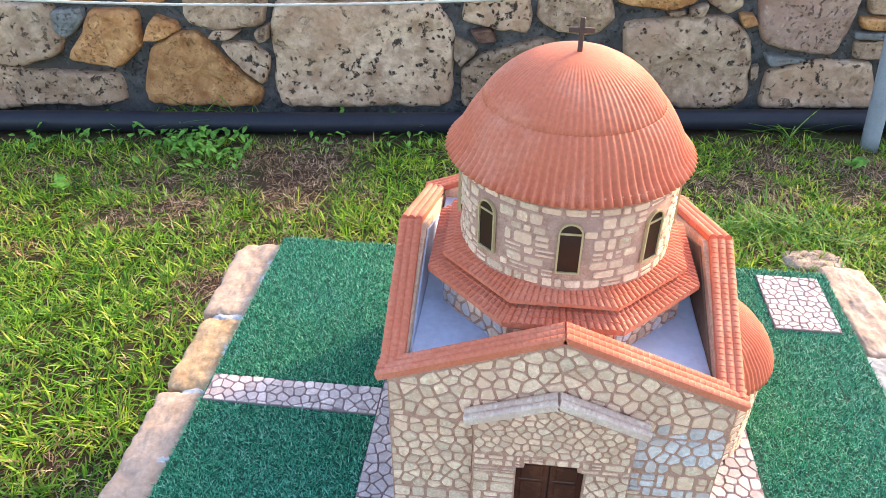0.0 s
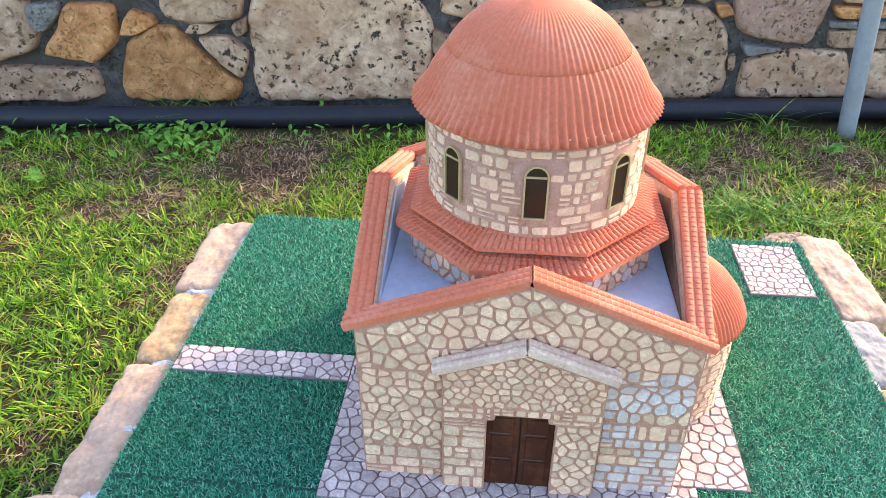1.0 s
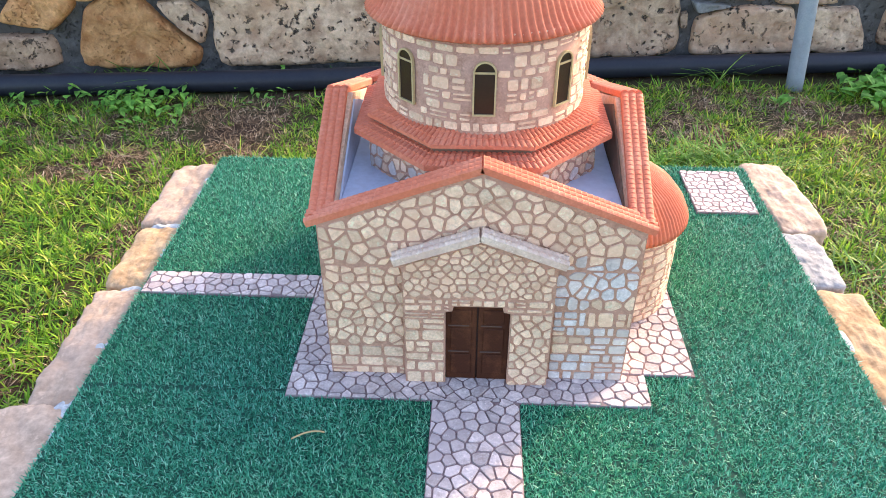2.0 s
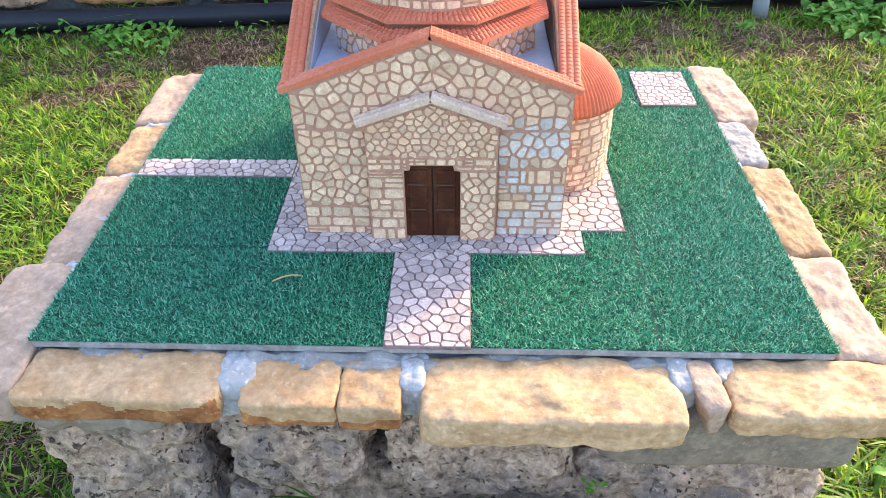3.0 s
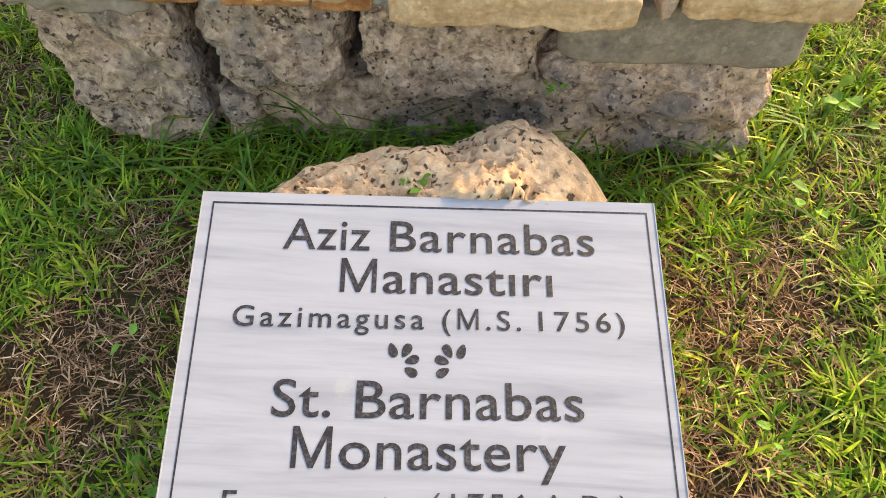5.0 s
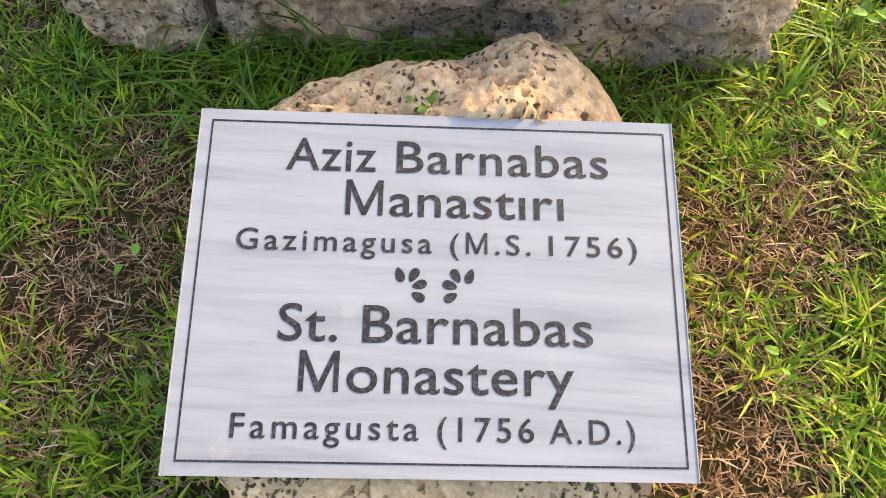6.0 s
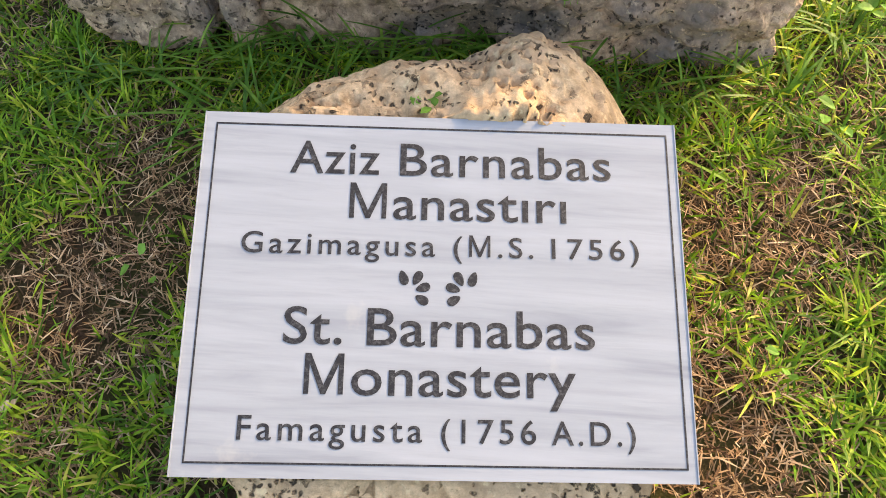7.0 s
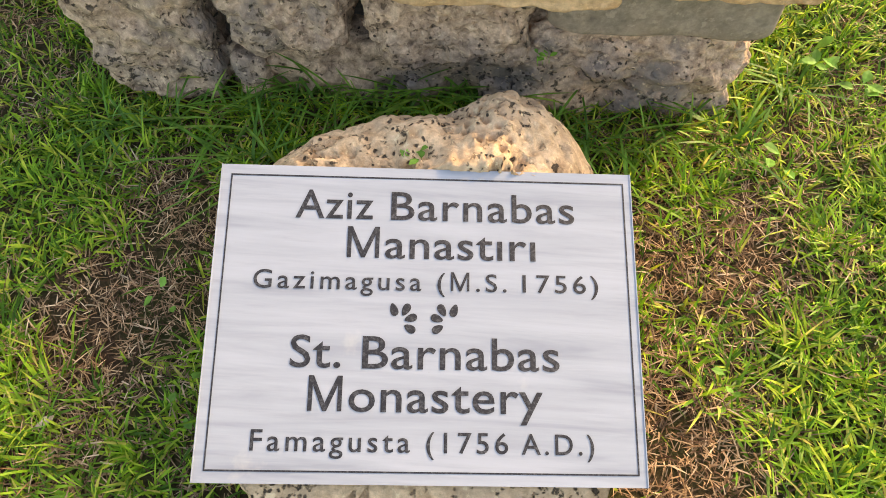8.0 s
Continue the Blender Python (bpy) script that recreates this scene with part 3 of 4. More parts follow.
rope_post(1.545, 2.86, -0.10)
barrier_rope([(x, 2.83 + SLOPE * x, 0.502 + 0.022 * (x + 1.3) ** 2) for x in np.linspace(-4.2, 1.46, 14)], "thin white barrier rope sagging before the stone wall", 0.006)
rope_post(-2.3, -1.10, 0.0)
rope_post(2.6, -1.10, 0.0)
barrier_rope([(x, -1.14, 0.40 + 0.018 * (x - 0.15) ** 2) for x in np.linspace(-2.3, 2.6, 12)], "white braided barrier rope hanging before the plaque")

# ------------------------------------------------------------------ plinth
plinth = thing("plinth", "low field-stone plinth with flat tan capstones", "plinth")
# the core's dark colour stands for shade in the gaps between base stones
part("core", bevelled_box("core", (-0.655, 0.020, -0.12), (0.665, 1.09, 0.368), CORE, 0.004, 1, 0.010), plinth, "core coloured dark as shade in the gaps")


def base_stone(x0, x1, z0, z1, y=-0.015, depth=0.15, material=FIELD, seed=0, taper=0.0, power=4.5, rough=0.10, skew=0.0, turn=0.0, pits=0.0):
    me = rock("base_stone", ((x0 + x1) / 2, y, (z0 + z1) / 2), (x1 - x0, depth, z1 - z0), material, seed, 60, power, rough * 1.25, 3.8, taper, turn, skew, pits, 9)
    part("base_stone", me, plinth)


base_stone(-0.672, -0.388, -0.07, 0.338, -0.020, seed=41, taper=0.06, skew=-0.03, power=5, pits=0.03)
base_stone(-0.385, -0.092, 0.070, 0.336, seed=47, taper=0.22, power=4.5, pits=0.02)
base_stone(-0.083, 0.276, 0.085, 0.332, -0.028, seed=48, taper=0.14, power=5, pits=0.04)
base_stone(0.240, 0.715, -0.09, 0.215, -0.012, seed=44, power=6, depth=0.15, pits=0.05)
part("cement_block", rock("cement_block", (0.505, -0.024, 0.270), (0.44, 0.155, 0.130), WET_CEMENT, 45, 22, 9, 0.03, 2.0), plinth, "smooth grey cement block")
part("footing", rock("footing", (-0.05, 0.0, -0.01), (0.72, 0.12, 0.23), FIELD, 71, 40, 4, 0.10, 5.0), plinth, "dark earth and rubble footing")
for k, (y0, y1) in enumerate(((0.02, 0.38), (0.38, 0.72), (0.72, 1.08))):
    for side in (-1, 1):
        me = rock("base_stone", (side * 0.645, (y0 + y1) / 2, 0.11), (0.13, y1 - y0, 0.38), FIELD, 50 + k * 2 + side, 14, 5, 0.07)
        part("base_stone", me, plinth)
part("mortar", rock("mortar", (-0.555, -0.045, 0.326), (0.27, 0.165, 0.034), WET_CEMENT, 96, 24, 7, 0.10, 4.0), plinth, "grey cement mortar bed")
for x, z, w in ((-0.335, 0.015, 0.075), (0.03, -0.045, 0.05), (0.20, -0.035, 0.08)):
    part("wedge_stone", rock("wedge_stone", (x, -0.05, z), (w, 0.07, 0.13), FIELD, int(1000 * abs(x)), 14, 5, 0.16), plinth)


def cap(x0, x1, y0, y1, z0, z1, material, seed, power=7.0, rough=0.05, turn=0.0, taper=0.0, second=None):
    rough *= 0.9
    me = rock("capstone", ((x0 + x1) / 2, (y0 + y1) / 2, (z0 + z1) / 2), (x1 - x0, y1 - y0, z1 - z0), material, seed, 48, power * 1.5, rough * 1.05, 3.4, taper, turn, second=second)
    part("capstone", me, plinth)


rusty = (CAP_RUST, lambda c, n: n.y < -0.35 and c.z < 0.370 + 0.022 * noise.noise(c * 14) + 0.008 * noise.noise(c * 55))
cap(-0.660, -0.328, -0.130, -0.018, 0.336, 0.388, CAP_TAN, 61, 8, 0.05, -0.5, second=rusty)
cap(-0.294, -0.137, -0.132, -0.030, 0.334, 0.384, CAP_TAN, 62, 7, 0.05, 0, second=(CAP_RUST, lambda c, n: n.y < -0.4 and c.z < 0.356 + 0.016 * noise.noise(c * 18) + 0.007 * noise.noise(c * 60)))
cap(-0.1365, -0.036, -0.135, -0.030, 0.330, 0.384, CAP_TAN, 63, 7, 0.05, 0, second=(CAP_RUST, lambda c, n: n.y < -0.4 and c.z < 0.356 + 0.016 * noise.noise(c * 18) + 0.007 * noise.noise(c * 60)))
cap(-0.004, 0.405, -0.158, -0.020, 0.322, 0.388, CAP_TAN, 64, 6, 0.06, -0.5)
cap(0.424, 0.474, -0.128, -0.020, 0.322, 0.392, CAP_PALE, 65, 4.5, 0.05, 8, 0.75)
cap(0.478, 0.760, -0.138, -0.015, 0.334, 0.388, CAP_TAN, 66, 6, 0.06, 0.5)
for x0, x1, y0, y1, material, turn in (
        (-0.778, -0.672, 0.760, 1.050, CAP_PALE, 0.0), (-0.765, -0.670, 0.528, 0.752, CAP_TAN, 0.0),
        (-0.765, -0.668, 0.200, 0.520, CAP_PALE, 1.5), (-0.800, -0.664, -0.125, 0.205, CAP_PALE, 3.0),
        (0.682, 0.795, 0.800, 1.125, CAP_PALE, 3.0), (0.676, 0.757, 0.595, 0.790, CEMENT, 0.0),
        (0.678, 0.775, 0.262, 0.585, CAP_TAN, 0.0), (0.672, 0.775, -0.015, 0.255, CAP_PALE, 0.0)):
    cap(x0, x1, y0, y1, 0.318, 0.392, material, seed, 7, 0.06, turn)
    seed += 1
for k, (x, y, w, d) in enumerate(((-0.308, -0.050, 0.070, 0.10), (-0.020, -0.045, 0.05, 0.09), (0.416, -0.040, 0.05, 0.08), (0.487, -0.036, 0.04, 0.06), (-0.682, 0.22, 0.052, 0.52), (-0.676, 0.52, 0.110, 0.030), (-0.674, 0.64, 0.030, 0.24), (-0.700, 0.757, 0.110, 0.026), (-0.676, 0.90, 0.026, 0.30), (0.680, 0.42, 0.024, 0.72))):
    part("mortar", rock("mortar", (x, y, 0.347), (w, d, 0.082), PALE_MORTAR, 80 + k, 24, 5, 0.07, 4.0), plinth, "grey cement mortar joint")

part("mortar", rock("mortar", (0.0, -0.022, 0.357), (1.33, 0.056, 0.048), CEMENT, 97, 90, 9, 0.05, 9.0), plinth, "grey cement mortar bed under the board")

# ------------------------------------------------------------------ turf and paths on the plinth
H = 0.402
TX0, TX1, TY0, TY1 = -0.668, 0.672, -0.020, 1.062
board = part("turf_board", bevelled_box("turf_board", (TX0 + 0.004, TY0, 0.389), (TX1 - 0.004, TY1, H), CEMENT, 0.002, 1, 0.002))
tagged(board, "thin grey cement board under the artificial turf", "board")
# rectangles kept free of turf: front path, paving round the church, side path, small square
PATH_FRONT, PAVE_FRONT = (-0.072, 0.073, -0.024, 0.228), (-0.318, 0.290, 0.225, 0.300)
PAVE_LEFT, PAVE_RIGHT = (-0.318, -0.240, 0.300, 0.860), (0.235, 0.377, 0.300, 0.860)
PATH_SIDE, SQUARE = (-0.664, -0.318, 0.487, 0.558), (0.503, 0.645, 0.836, 1.032)
CHURCH = (-0.26, 0.26, 0.27, 0.85)
nr = np.random.RandomState(12)
n = 230000
px, py = nr.uniform(TX0, TX1, n), nr.uniform(TY0, TY1, n)
keep = np.ones(n, bool)
for x0, x1, y0, y1 in (PATH_FRONT, PAVE_FRONT, PAVE_LEFT, PAVE_RIGHT, PATH_SIDE, SQUARE, CHURCH):
    keep &= ~((px > x0 - 0.001) & (px < x1 + 0.001) & (py > y0 - 0.001) & (py < y1 + 0.001))
for seam in (lambda x, y: np.abs(x - 0.385 - 0.004 * np.sin(y * 30)) < 0.0042, lambda x, y: (np.abs(y - 0.238) < 0.0042) & (x < -0.32)):
    keep &= ~(seam(px, py) & (py < 0.5) & (nr.rand(n) < 0.9))
px, py = px[keep], py[keep]
n = len(px)
turf = thing("turf_mat", "dark green artificial turf sheet laid on the plinth", "artificial turf")
part("backing", bevelled_box("backing", (TX0, TY0 + 0.002, H), (TX1, TY1, H + 0.0035), TURF_BACK, 0.001, 1), turf, "dark green woven backing")
fibres = blades("pile", np.stack([px, py, np.full(n, H + 0.003)], 1), nr.uniform(0.006, 0.0115, n), nr.uniform(0.0018, 0.0029, n),
                nr.uniform(0, 2 * np.pi, n), nr.uniform(0.1, 1.2, n), nr.uniform(0.0, 0.4, n), TURF, 1)
tagged(part("pile", fibres, turf), kind="stuff")


def flat_place(z):
    return lambda u, v, h: (u, v, z + h)


def paving(name, rect, size, label, seed, top=0.0075, skip=None, lighter=False):
    x0, x1, y0, y1 = rect
    rg = random.Random(seed)
    root = part(name, bevelled_box("bed", (x0, y0, H), (x1, y1, H + top), PAVER_JOINT, 0.0012, 1))
    tagged(root, label, "path")
    polys = rubble([(x0, y0), (x1, y0), (x1, y1), (x0, y1)], size, 0.0026, rg, 0.36)
    if skip:
        polys = [p for p in polys if not skip(sum(q[0] for q in p) / len(p), sum(q[1] for q in p) / len(p))]
    lay(polys, 0.0022, flat_place(H + top), root, lambda u, v: PAVER, rg)


inside_church = lambda u, v: abs(u) < 0.235 and v > 0.30

# ------------------------------------------------------------------ model church
church = thing("model_church", "model stone church with orange domed roof on turf", "model church")
XW, YF, YB, ZB, ZE, ZA = 0.247, 0.285, 0.835, H + 0.006, 0.712, 0.806
YC = (YF + YB) / 2
WALL_T = 0.022
gable = lambda half, mid: [(mid - half, ZB), (mid + half, ZB), (mid + half, ZE), (mid, ZA), (mid - half, ZE)]
facade = part("front_wall", solid("front_wall", gable(XW, 0.0), WALL_T, lambda u, v, h: (u, YF + WALL_T - h, v), JOINT), church, "cream rubble stone front with pink joints")
part("rear_wall", solid("rear_wall", gable(XW, 0.0), WALL_T, lambda u, v, h: (u, YB - WALL_T + h, v), CAST), church)
for side, label in ((-1, "side_wall"), (1, "side_wall")):
    part(label, solid(label, gable(YC - YF - WALL_T - 0.0005, YC), WALL_T, lambda u, v, h, s=side: (s * (XW - WALL_T + h), u, v), CAST), church)
    part("inner_board", solid("inner_board", [(YF + 0.06, 0.70), (YB - 0.06, 0.70), (YC, ZA - 0.012)], 0.003,
                              lambda u, v, h, s=side: (s * (XW - WALL_T - 0.0005 - h), u, v), PLANK if side > 0 else ROOF_GREY), church, "thin board behind the parapet")
part("roof_slab", bevelled_box("roof_slab", (-XW + WALL_T + 0.004, YF + WALL_T + 0.001, 0.690), (XW - WALL_T - 0.004, YB - WALL_T - 0.001, 0.708), ROOF_GREY, 0.001, 1, 0.0015), church, "blue-grey painted flat roof")


def tile_strip(name, a, b, across, rows, tiles, thick=0.012, bump=0.0042):
    """A coping of small roof tiles from a to b; across leads from its outer edge to its inner one."""
    a, b, across = Vector(a), Vector(b), Vector(across)
    na, nb = tiles * 5, rows * 6
    up = (b - a).cross(across).normalized()
    up = up if up.z > 0 else -up
    verts = []
    for i in range(na + 1):
        for j in range(nb + 1):
            f, g = i / na, j / nb
            saw = (f * tiles) % 1.0
            hump = abs(math.sin(math.pi * g * rows)) ** 0.8
            verts.append(a.lerp(b, f) + across * g + up * (thick + bump * hump * (0.55 + 0.45 * (1 - saw))))
    top = len(verts)
    faces = [(i * (nb + 1) + j, i * (nb + 1) + j + 1, (i + 1) * (nb + 1) + j + 1, (i + 1) * (nb + 1) + j) for i in range(na) for j in range(nb)]
    loop = [j for j in range(nb + 1)] + [i * (nb + 1) + nb for i in range(1, na + 1)] + [na * (nb + 1) + j for j in range(nb - 1, -1, -1)] + [i * (nb + 1) for i in range(na - 1, 0, -1)]
    for k in loop:
        i, j = divmod(k, nb + 1)
        verts.append(a.lerp(b, i / na) + across * (j / nb))
    m = len(loop)
    faces += [(loop[k], loop[(k + 1) % m], top + (k + 1) % m, top + k) for k in range(m)] + [tuple(top + k for k in range(m))]
    return mesh_of(name, verts, faces, TILE)


CW, OV = 0.036, 0.014
zo = ZE - 0.004
for side in (-1, 1):
    end, peak = side * XW + 0.014 * side - (0.004 if side > 0 else 0.0), side * 0.268
    for y, way in ((YF - 0.003, 1), (YB + OV, -1)):
        part("coping", tile_strip("coping", (end, y, zo), (-side * 0.003, y, ZA + 0.001 + 0.0008 * side), (0, way * CW, 0), 3, 29, 0.010, 0.0034), church)
        part("coping", tile_strip("coping", (end, y + way * CW * 0.5, zo + 0.004), (peak, YC - 0.008, ZA + 0.003), (-side * CW, 0, 0), 3, 29, 0.010, 0.0034), church)
        tip = bevelled_box("corner_mortar", (-0.008, -0.007, -0.006), (0.008, 0.007, 0.006), CEMENT, 0.003, 2, 0.004, 3)
        part("corner_mortar", tip, church).location = (end - side * 0.030, y + way * 0.034, zo + 0.010)

# octagon under the drum
OX, OY = 0.0, 0.56


def octagon(r):
    return [(OX + r * math.cos(radians(22.5 + 45 * k)), OY + r * math.sin(radians(22.5 + 45 * k))) for k in range(8)]


oct_wall = part("octagon_base", solid("octagon_base", octagon(0.204), 0.073, lambda u, v, h: (u, v, 0.700 + h), JOINT), church)


def eave_side(k, r0, z0, r1, z1, ribs, drop=0.007):
    """One side of a ring of tiles round the octagon."""
    verts, faces = [], []
    o0, o1 = octagon(r0), octagon(r1)
    steps = ribs * 6
    a, b, c, d = o0[k], o0[(k + 1) % 8], o1[k], o1[(k + 1) % 8]
    for i in range(steps + 1):
        f = i / steps
        w = 0.0032 * abs(math.sin(math.pi * f * ribs)) ** 0.8
        x0, y0 = a[0] + f * (b[0] - a[0]), a[1] + f * (b[1] - a[1])
        x1, y1 = c[0] + f * (d[0] - c[0]), c[1] + f * (d[1] - c[1])
        verts += [(x1, y1, z0 - drop), (x0, y0, z0 - drop), (x0, y0, z0 + w)]
        for g, lip in ((0.34, -0.001), (0.345, 0.001), (0.67, -0.001), (0.675, 0.001)):
            verts.append((x0 + g * (x1 - x0), y0 + g * (y1 - y0), z0 + g * (z1 - z0) + w + lip))
        verts.append((x1, y1, z1 + w * 0.5))
    for i in range(steps):
        for j in range(7):
            p = i * 8 + j
            faces.append((p, p + 8, p + 9, p + 1))
    return mesh_of("eave_side", verts, faces, TILE)


for k in range(8):
    part("eave_side", eave_side(k, 0.229, 0.779, 0.190, 0.789, 17), church, "lower ring of orange tiles")
    part("eave_side", eave_side(k, 0.205, 0.803, 0.160, 0.817, 16, 0.004), church, "upper ring of orange tiles")
part("ring_board", solid("ring_board", octagon(0.194), 0.016, lambda u, v, h: (u, v, 0.780 + h), PLANK), church)

DR = 0.166
drum = part("drum", lathe("drum", (OX, OY), [(DR, 0.79), (DR, 0.9675), (0.0, 0.968)], 96, JOINT), church, "round cream stone drum")
RIB = 88
DX, DY = -0.004, 0.570
skirt = [(0.160, 0.964), (0.184, 0.956), (0.1875, 0.959), (0.1815, 0.967), (0.174, 0.976), (0.1675, 0.987), (0.1620, 0.998), (0.1560, 1.009), (0.1495, 1.019), (0.1425, 1.029), (0.1352, 1.038), (0.1338, 1.0386)]
part("dome_skirt", lathe("dome_skirt", (DX, DY), skirt, RIB * 8, TILE, ribs=RIB, amp=[0.0, 0.0075, 0.0085, 0.0066, 0.0052, 0.0042, 0.0036, 0.0032, 0.0029, 0.0027, 0.0024, 0.0]), church, "flared ribbed orange dome skirt")
arc = [math.asin(0.1345 / 0.159) * f for f in (1.0, 0.93, 0.86, 0.78, 0.69, 0.60, 0.50, 0.40, 0.30, 0.20, 0.10, 0.01)]
crown = [(0.1335, 1.0380)] + [(0.159 * math.sin(t), 0.9540 + 0.159 * math.cos(t)) for t in arc]
part("dome_crown", lathe("dome_crown", (DX - 0.0015, DY), crown, RIB * 8, TILE, ribs=RIB, amp=[0.0, 0.0024, 0.0023, 0.0021, 0.0019, 0.0015, 0.0011, 0.0007, 0.0004, 0.0, 0.0, 0.0, 0.0]), church, "smooth orange dome crown")

CX, CY = DX, DY - 0.014
cross = part("cross", bevelled_box("cross", (CX - 0.0035, CY - 0.0025, 1.108), (CX + 0.0035, CY + 0.0025, 1.160), RUST, 0.001, 1), church, "small rusty iron cross")
part("cross_arm", bevelled_box("cross_arm", (CX - 0.018, CY - 0.0026, 1.139), (CX + 0.018, CY + 0.0026, 1.146), RUST, 0.001, 1), cross)


def arched_window(angle):
    """A narrow arched window on the drum."""
    a = radians(angle)
    out, side = Vector((math.cos(a), math.sin(a), 0)), Vector((-math.sin(a), math.cos(a), 0))
    centre = Vector((OX, OY, 0)) + out * (DR + 0.0005)
    place = lambda u, v, h: centre + side * u + out * h + Vector((0, 0, v))
    w, z0, z1 = 0.0148, 0.847, 0.912
    arch = [(-w, z0), (w, z0)] + [(w * math.cos(t), z1 + w * math.sin(t)) for t in np.linspace(0, math.pi, 9)]
    win = part("window", solid("window", arch, 0.0022, place, GLAZING), church, "dark brown arched window")
    e = 0.0026
    big = [(-w - e, z0 - e), (w + e, z0 - e)] + [((w + e) * math.cos(t), z1 + (w + e) * math.sin(t)) for t in np.linspace(0, math.pi, 9)]
    m = len(arch)
    verts = [place(u, v, h) for h in (0.0, 0.0048) for ring in (arch, big) for u, v in ring]
    faces = []
    for i in range(m):
        j = (i + 1) % m
        faces += [(2 * m + i, 2 * m + j, 3 * m + j, 3 * m + i), (m + i, m + j, 3 * m + j, 3 * m + i), (i, 2 * m + i, 2 * m + j, j)]
    part("window_frame", mesh_of("window_frame", verts, faces, FRAME_TAN), win)
    part("glazing_bar", solid("glazing_bar", [(-w, z1 - 0.002), (w, z1 - 0.002), (w, z1 + 0.001), (-w, z1 + 0.001)], 0.0036, place, FRAME_TAN), win)


for k in range(8):
    arched_window(-90 + 45 * k)

# apse on the side wall
AX, AY, AR = 0.247, 0.550, 0.122
apse = part("apse_wall", lathe("apse_wall", (AX, AY), [(AR, ZB), (AR, 0.61)], 40, JOINT, -90, 180), church, "rounded apse of cream stones")
part("apse_roof", lathe("apse_roof", (AX - 0.002, AY), [(0.116, 0.594), (0.136, 0.590), (0.135, 0.599), (0.123, 0.624), (0.101, 0.651), (0.069, 0.674), (0.035, 0.688), (0.002, 0.692)], 240, TILE, -90, 180, 90,
                        [0, 0.004, 0.004, 0.0036, 0.003, 0.0022, 0.001, 0]), church, "ribbed orange half-dome apse roof")

# porch frame round the door
PY, PW = YF - 0.0185, 0.1185
DW, DZ = 0.0515, 0.577
for x0, x1 in ((-PW, -DW), (DW, PW)):
    part("porch_pier", bevelled_box("porch_pier", (x0, PY, H + 0.004), (x1, YF + 0.002, DZ - 0.012), JOINT, 0.0015, 1), church)
porch = part("porch_front", solid("porch_front", [(-PW, DZ - 0.012), (-DW, DZ - 0.012), (-DW + 0.011, DZ - 0.010), (-DW + 0.013, DZ), (DW - 0.013, DZ), (DW - 0.011, DZ - 0.010), (DW, DZ - 0.012), (PW, DZ - 0.012), (PW, 0.660), (0, 0.703), (-PW, 0.660)],
                               0.0195, lambda u, v, h: (u, YF + 0.001 - h, v), JOINT), church, "shallow gabled stone porch front")
for side in (-1, 1):
    part("cornice", tile_strip("cornice", (side * 0.129, PY - 0.010, 0.658), (-side * 0.002, PY - 0.010, 0.707 + 0.0006 * side), (0, 0.026, 0), 2, 16, 0.011, 0.0034), church, "pale stone cornice over the porch")
for ob in [o for o in church.children if o.name.startswith("cornice")]:
    ob.data.materials.clear()
    ob.data.materials.append(TRIM)

part("door_recess", bevelled_box("door_recess", (-DW - 0.001, YF - 0.0030, H + 0.003), (DW + 0.001, YF - 0.0005, DZ + 0.004), GLAZING, 0, 1), church)
for side in (-1, 1):
    x0, x1 = (-DW, -0.0012) if side < 0 else (0.0012, DW)
    leaf = part("door_leaf", bevelled_box("door_leaf", (x0, YF - 0.0075, H + 0.009), (x1, YF - 0.0032, DZ + 0.002), DOOR_WOOD, 0.0008, 1), church, "dark brown wooden door leaf")
    for z0, z1 in ((0.425, 0.468), (0.478, 0.524), (0.534, 0.562)):
        part("door_panel", bevelled_box("door_panel", (x0 + 0.008, YF - 0.0092, z0), (x1 - 0.008, YF - 0.0074, z1), DOOR_WOOD, 0.0012, 1), leaf)
    for z in (0.473, 0.529):
        part("hinge_strap", bevelled_box("hinge_strap", (x0 + 0.004, YF - 0.0088, z - 0.0013), (x1 - 0.012, YF - 0.0074, z + 0.0013), RUST, 0.0004, 1), leaf)

# ------------------------------------------------------------------ plaque on its rock
TL = Vector((-0.275, -0.4465, 0.224))
PU = Vector((0.9974, 0.0526, -0.0491)).normalized()
PV = Vector((0.0417, -0.9786, -0.2015))
PV = (PV - PU * PV.dot(PU)).normalized()
PN = PV.cross(PU).normalized()
PN = PN if PN.z > 0 else -PN
PWID, PHEI, PTH = 0.712, 0.526, 0.020


def plaque_place(u, v, h):
    return TL + PU * u + PV * v + PN * h


plaque = thing("plaque", "banded white marble plaque with black engraved lettering", "plaque")
slab_bm = bmesh.new()
bmesh.ops.create_cube(slab_bm, size=1.0)
for v in slab_bm.verts:
    v.co = plaque_place((v.co.x + 0.5) * PWID, (v.co.y + 0.5) * PHEI, (v.co.z - 0.5) * PTH)
bmesh.ops.bevel(slab_bm, geom=slab_bm.edges[:], offset=0.0015, segments=2, affect="EDGES")
bmesh.ops.recalc_face_normals(slab_bm, faces=slab_bm.faces[:])
slab_me = bpy.data.meshes.new("slab")
slab_bm.to_mesh(slab_me)
slab_bm.free()
slab_me.materials.append(MARBLE)
part("slab", slab_me, plaque)
for u0, v0, u1, v1 in ((0.016, 0.016, 0.700, 0.0186), (0.016, 0.507, 0.700, 0.5096), (0.016, 0.0186, 0.0184, 0.507), (0.6976, 0.0186, 0.700, 0.507)):
    part("border_line", solid("border_line", [(u0, v0), (u1, v0), (u1, v1), (u0, v1)], 0.0008, plaque_place, LETTER), plaque)


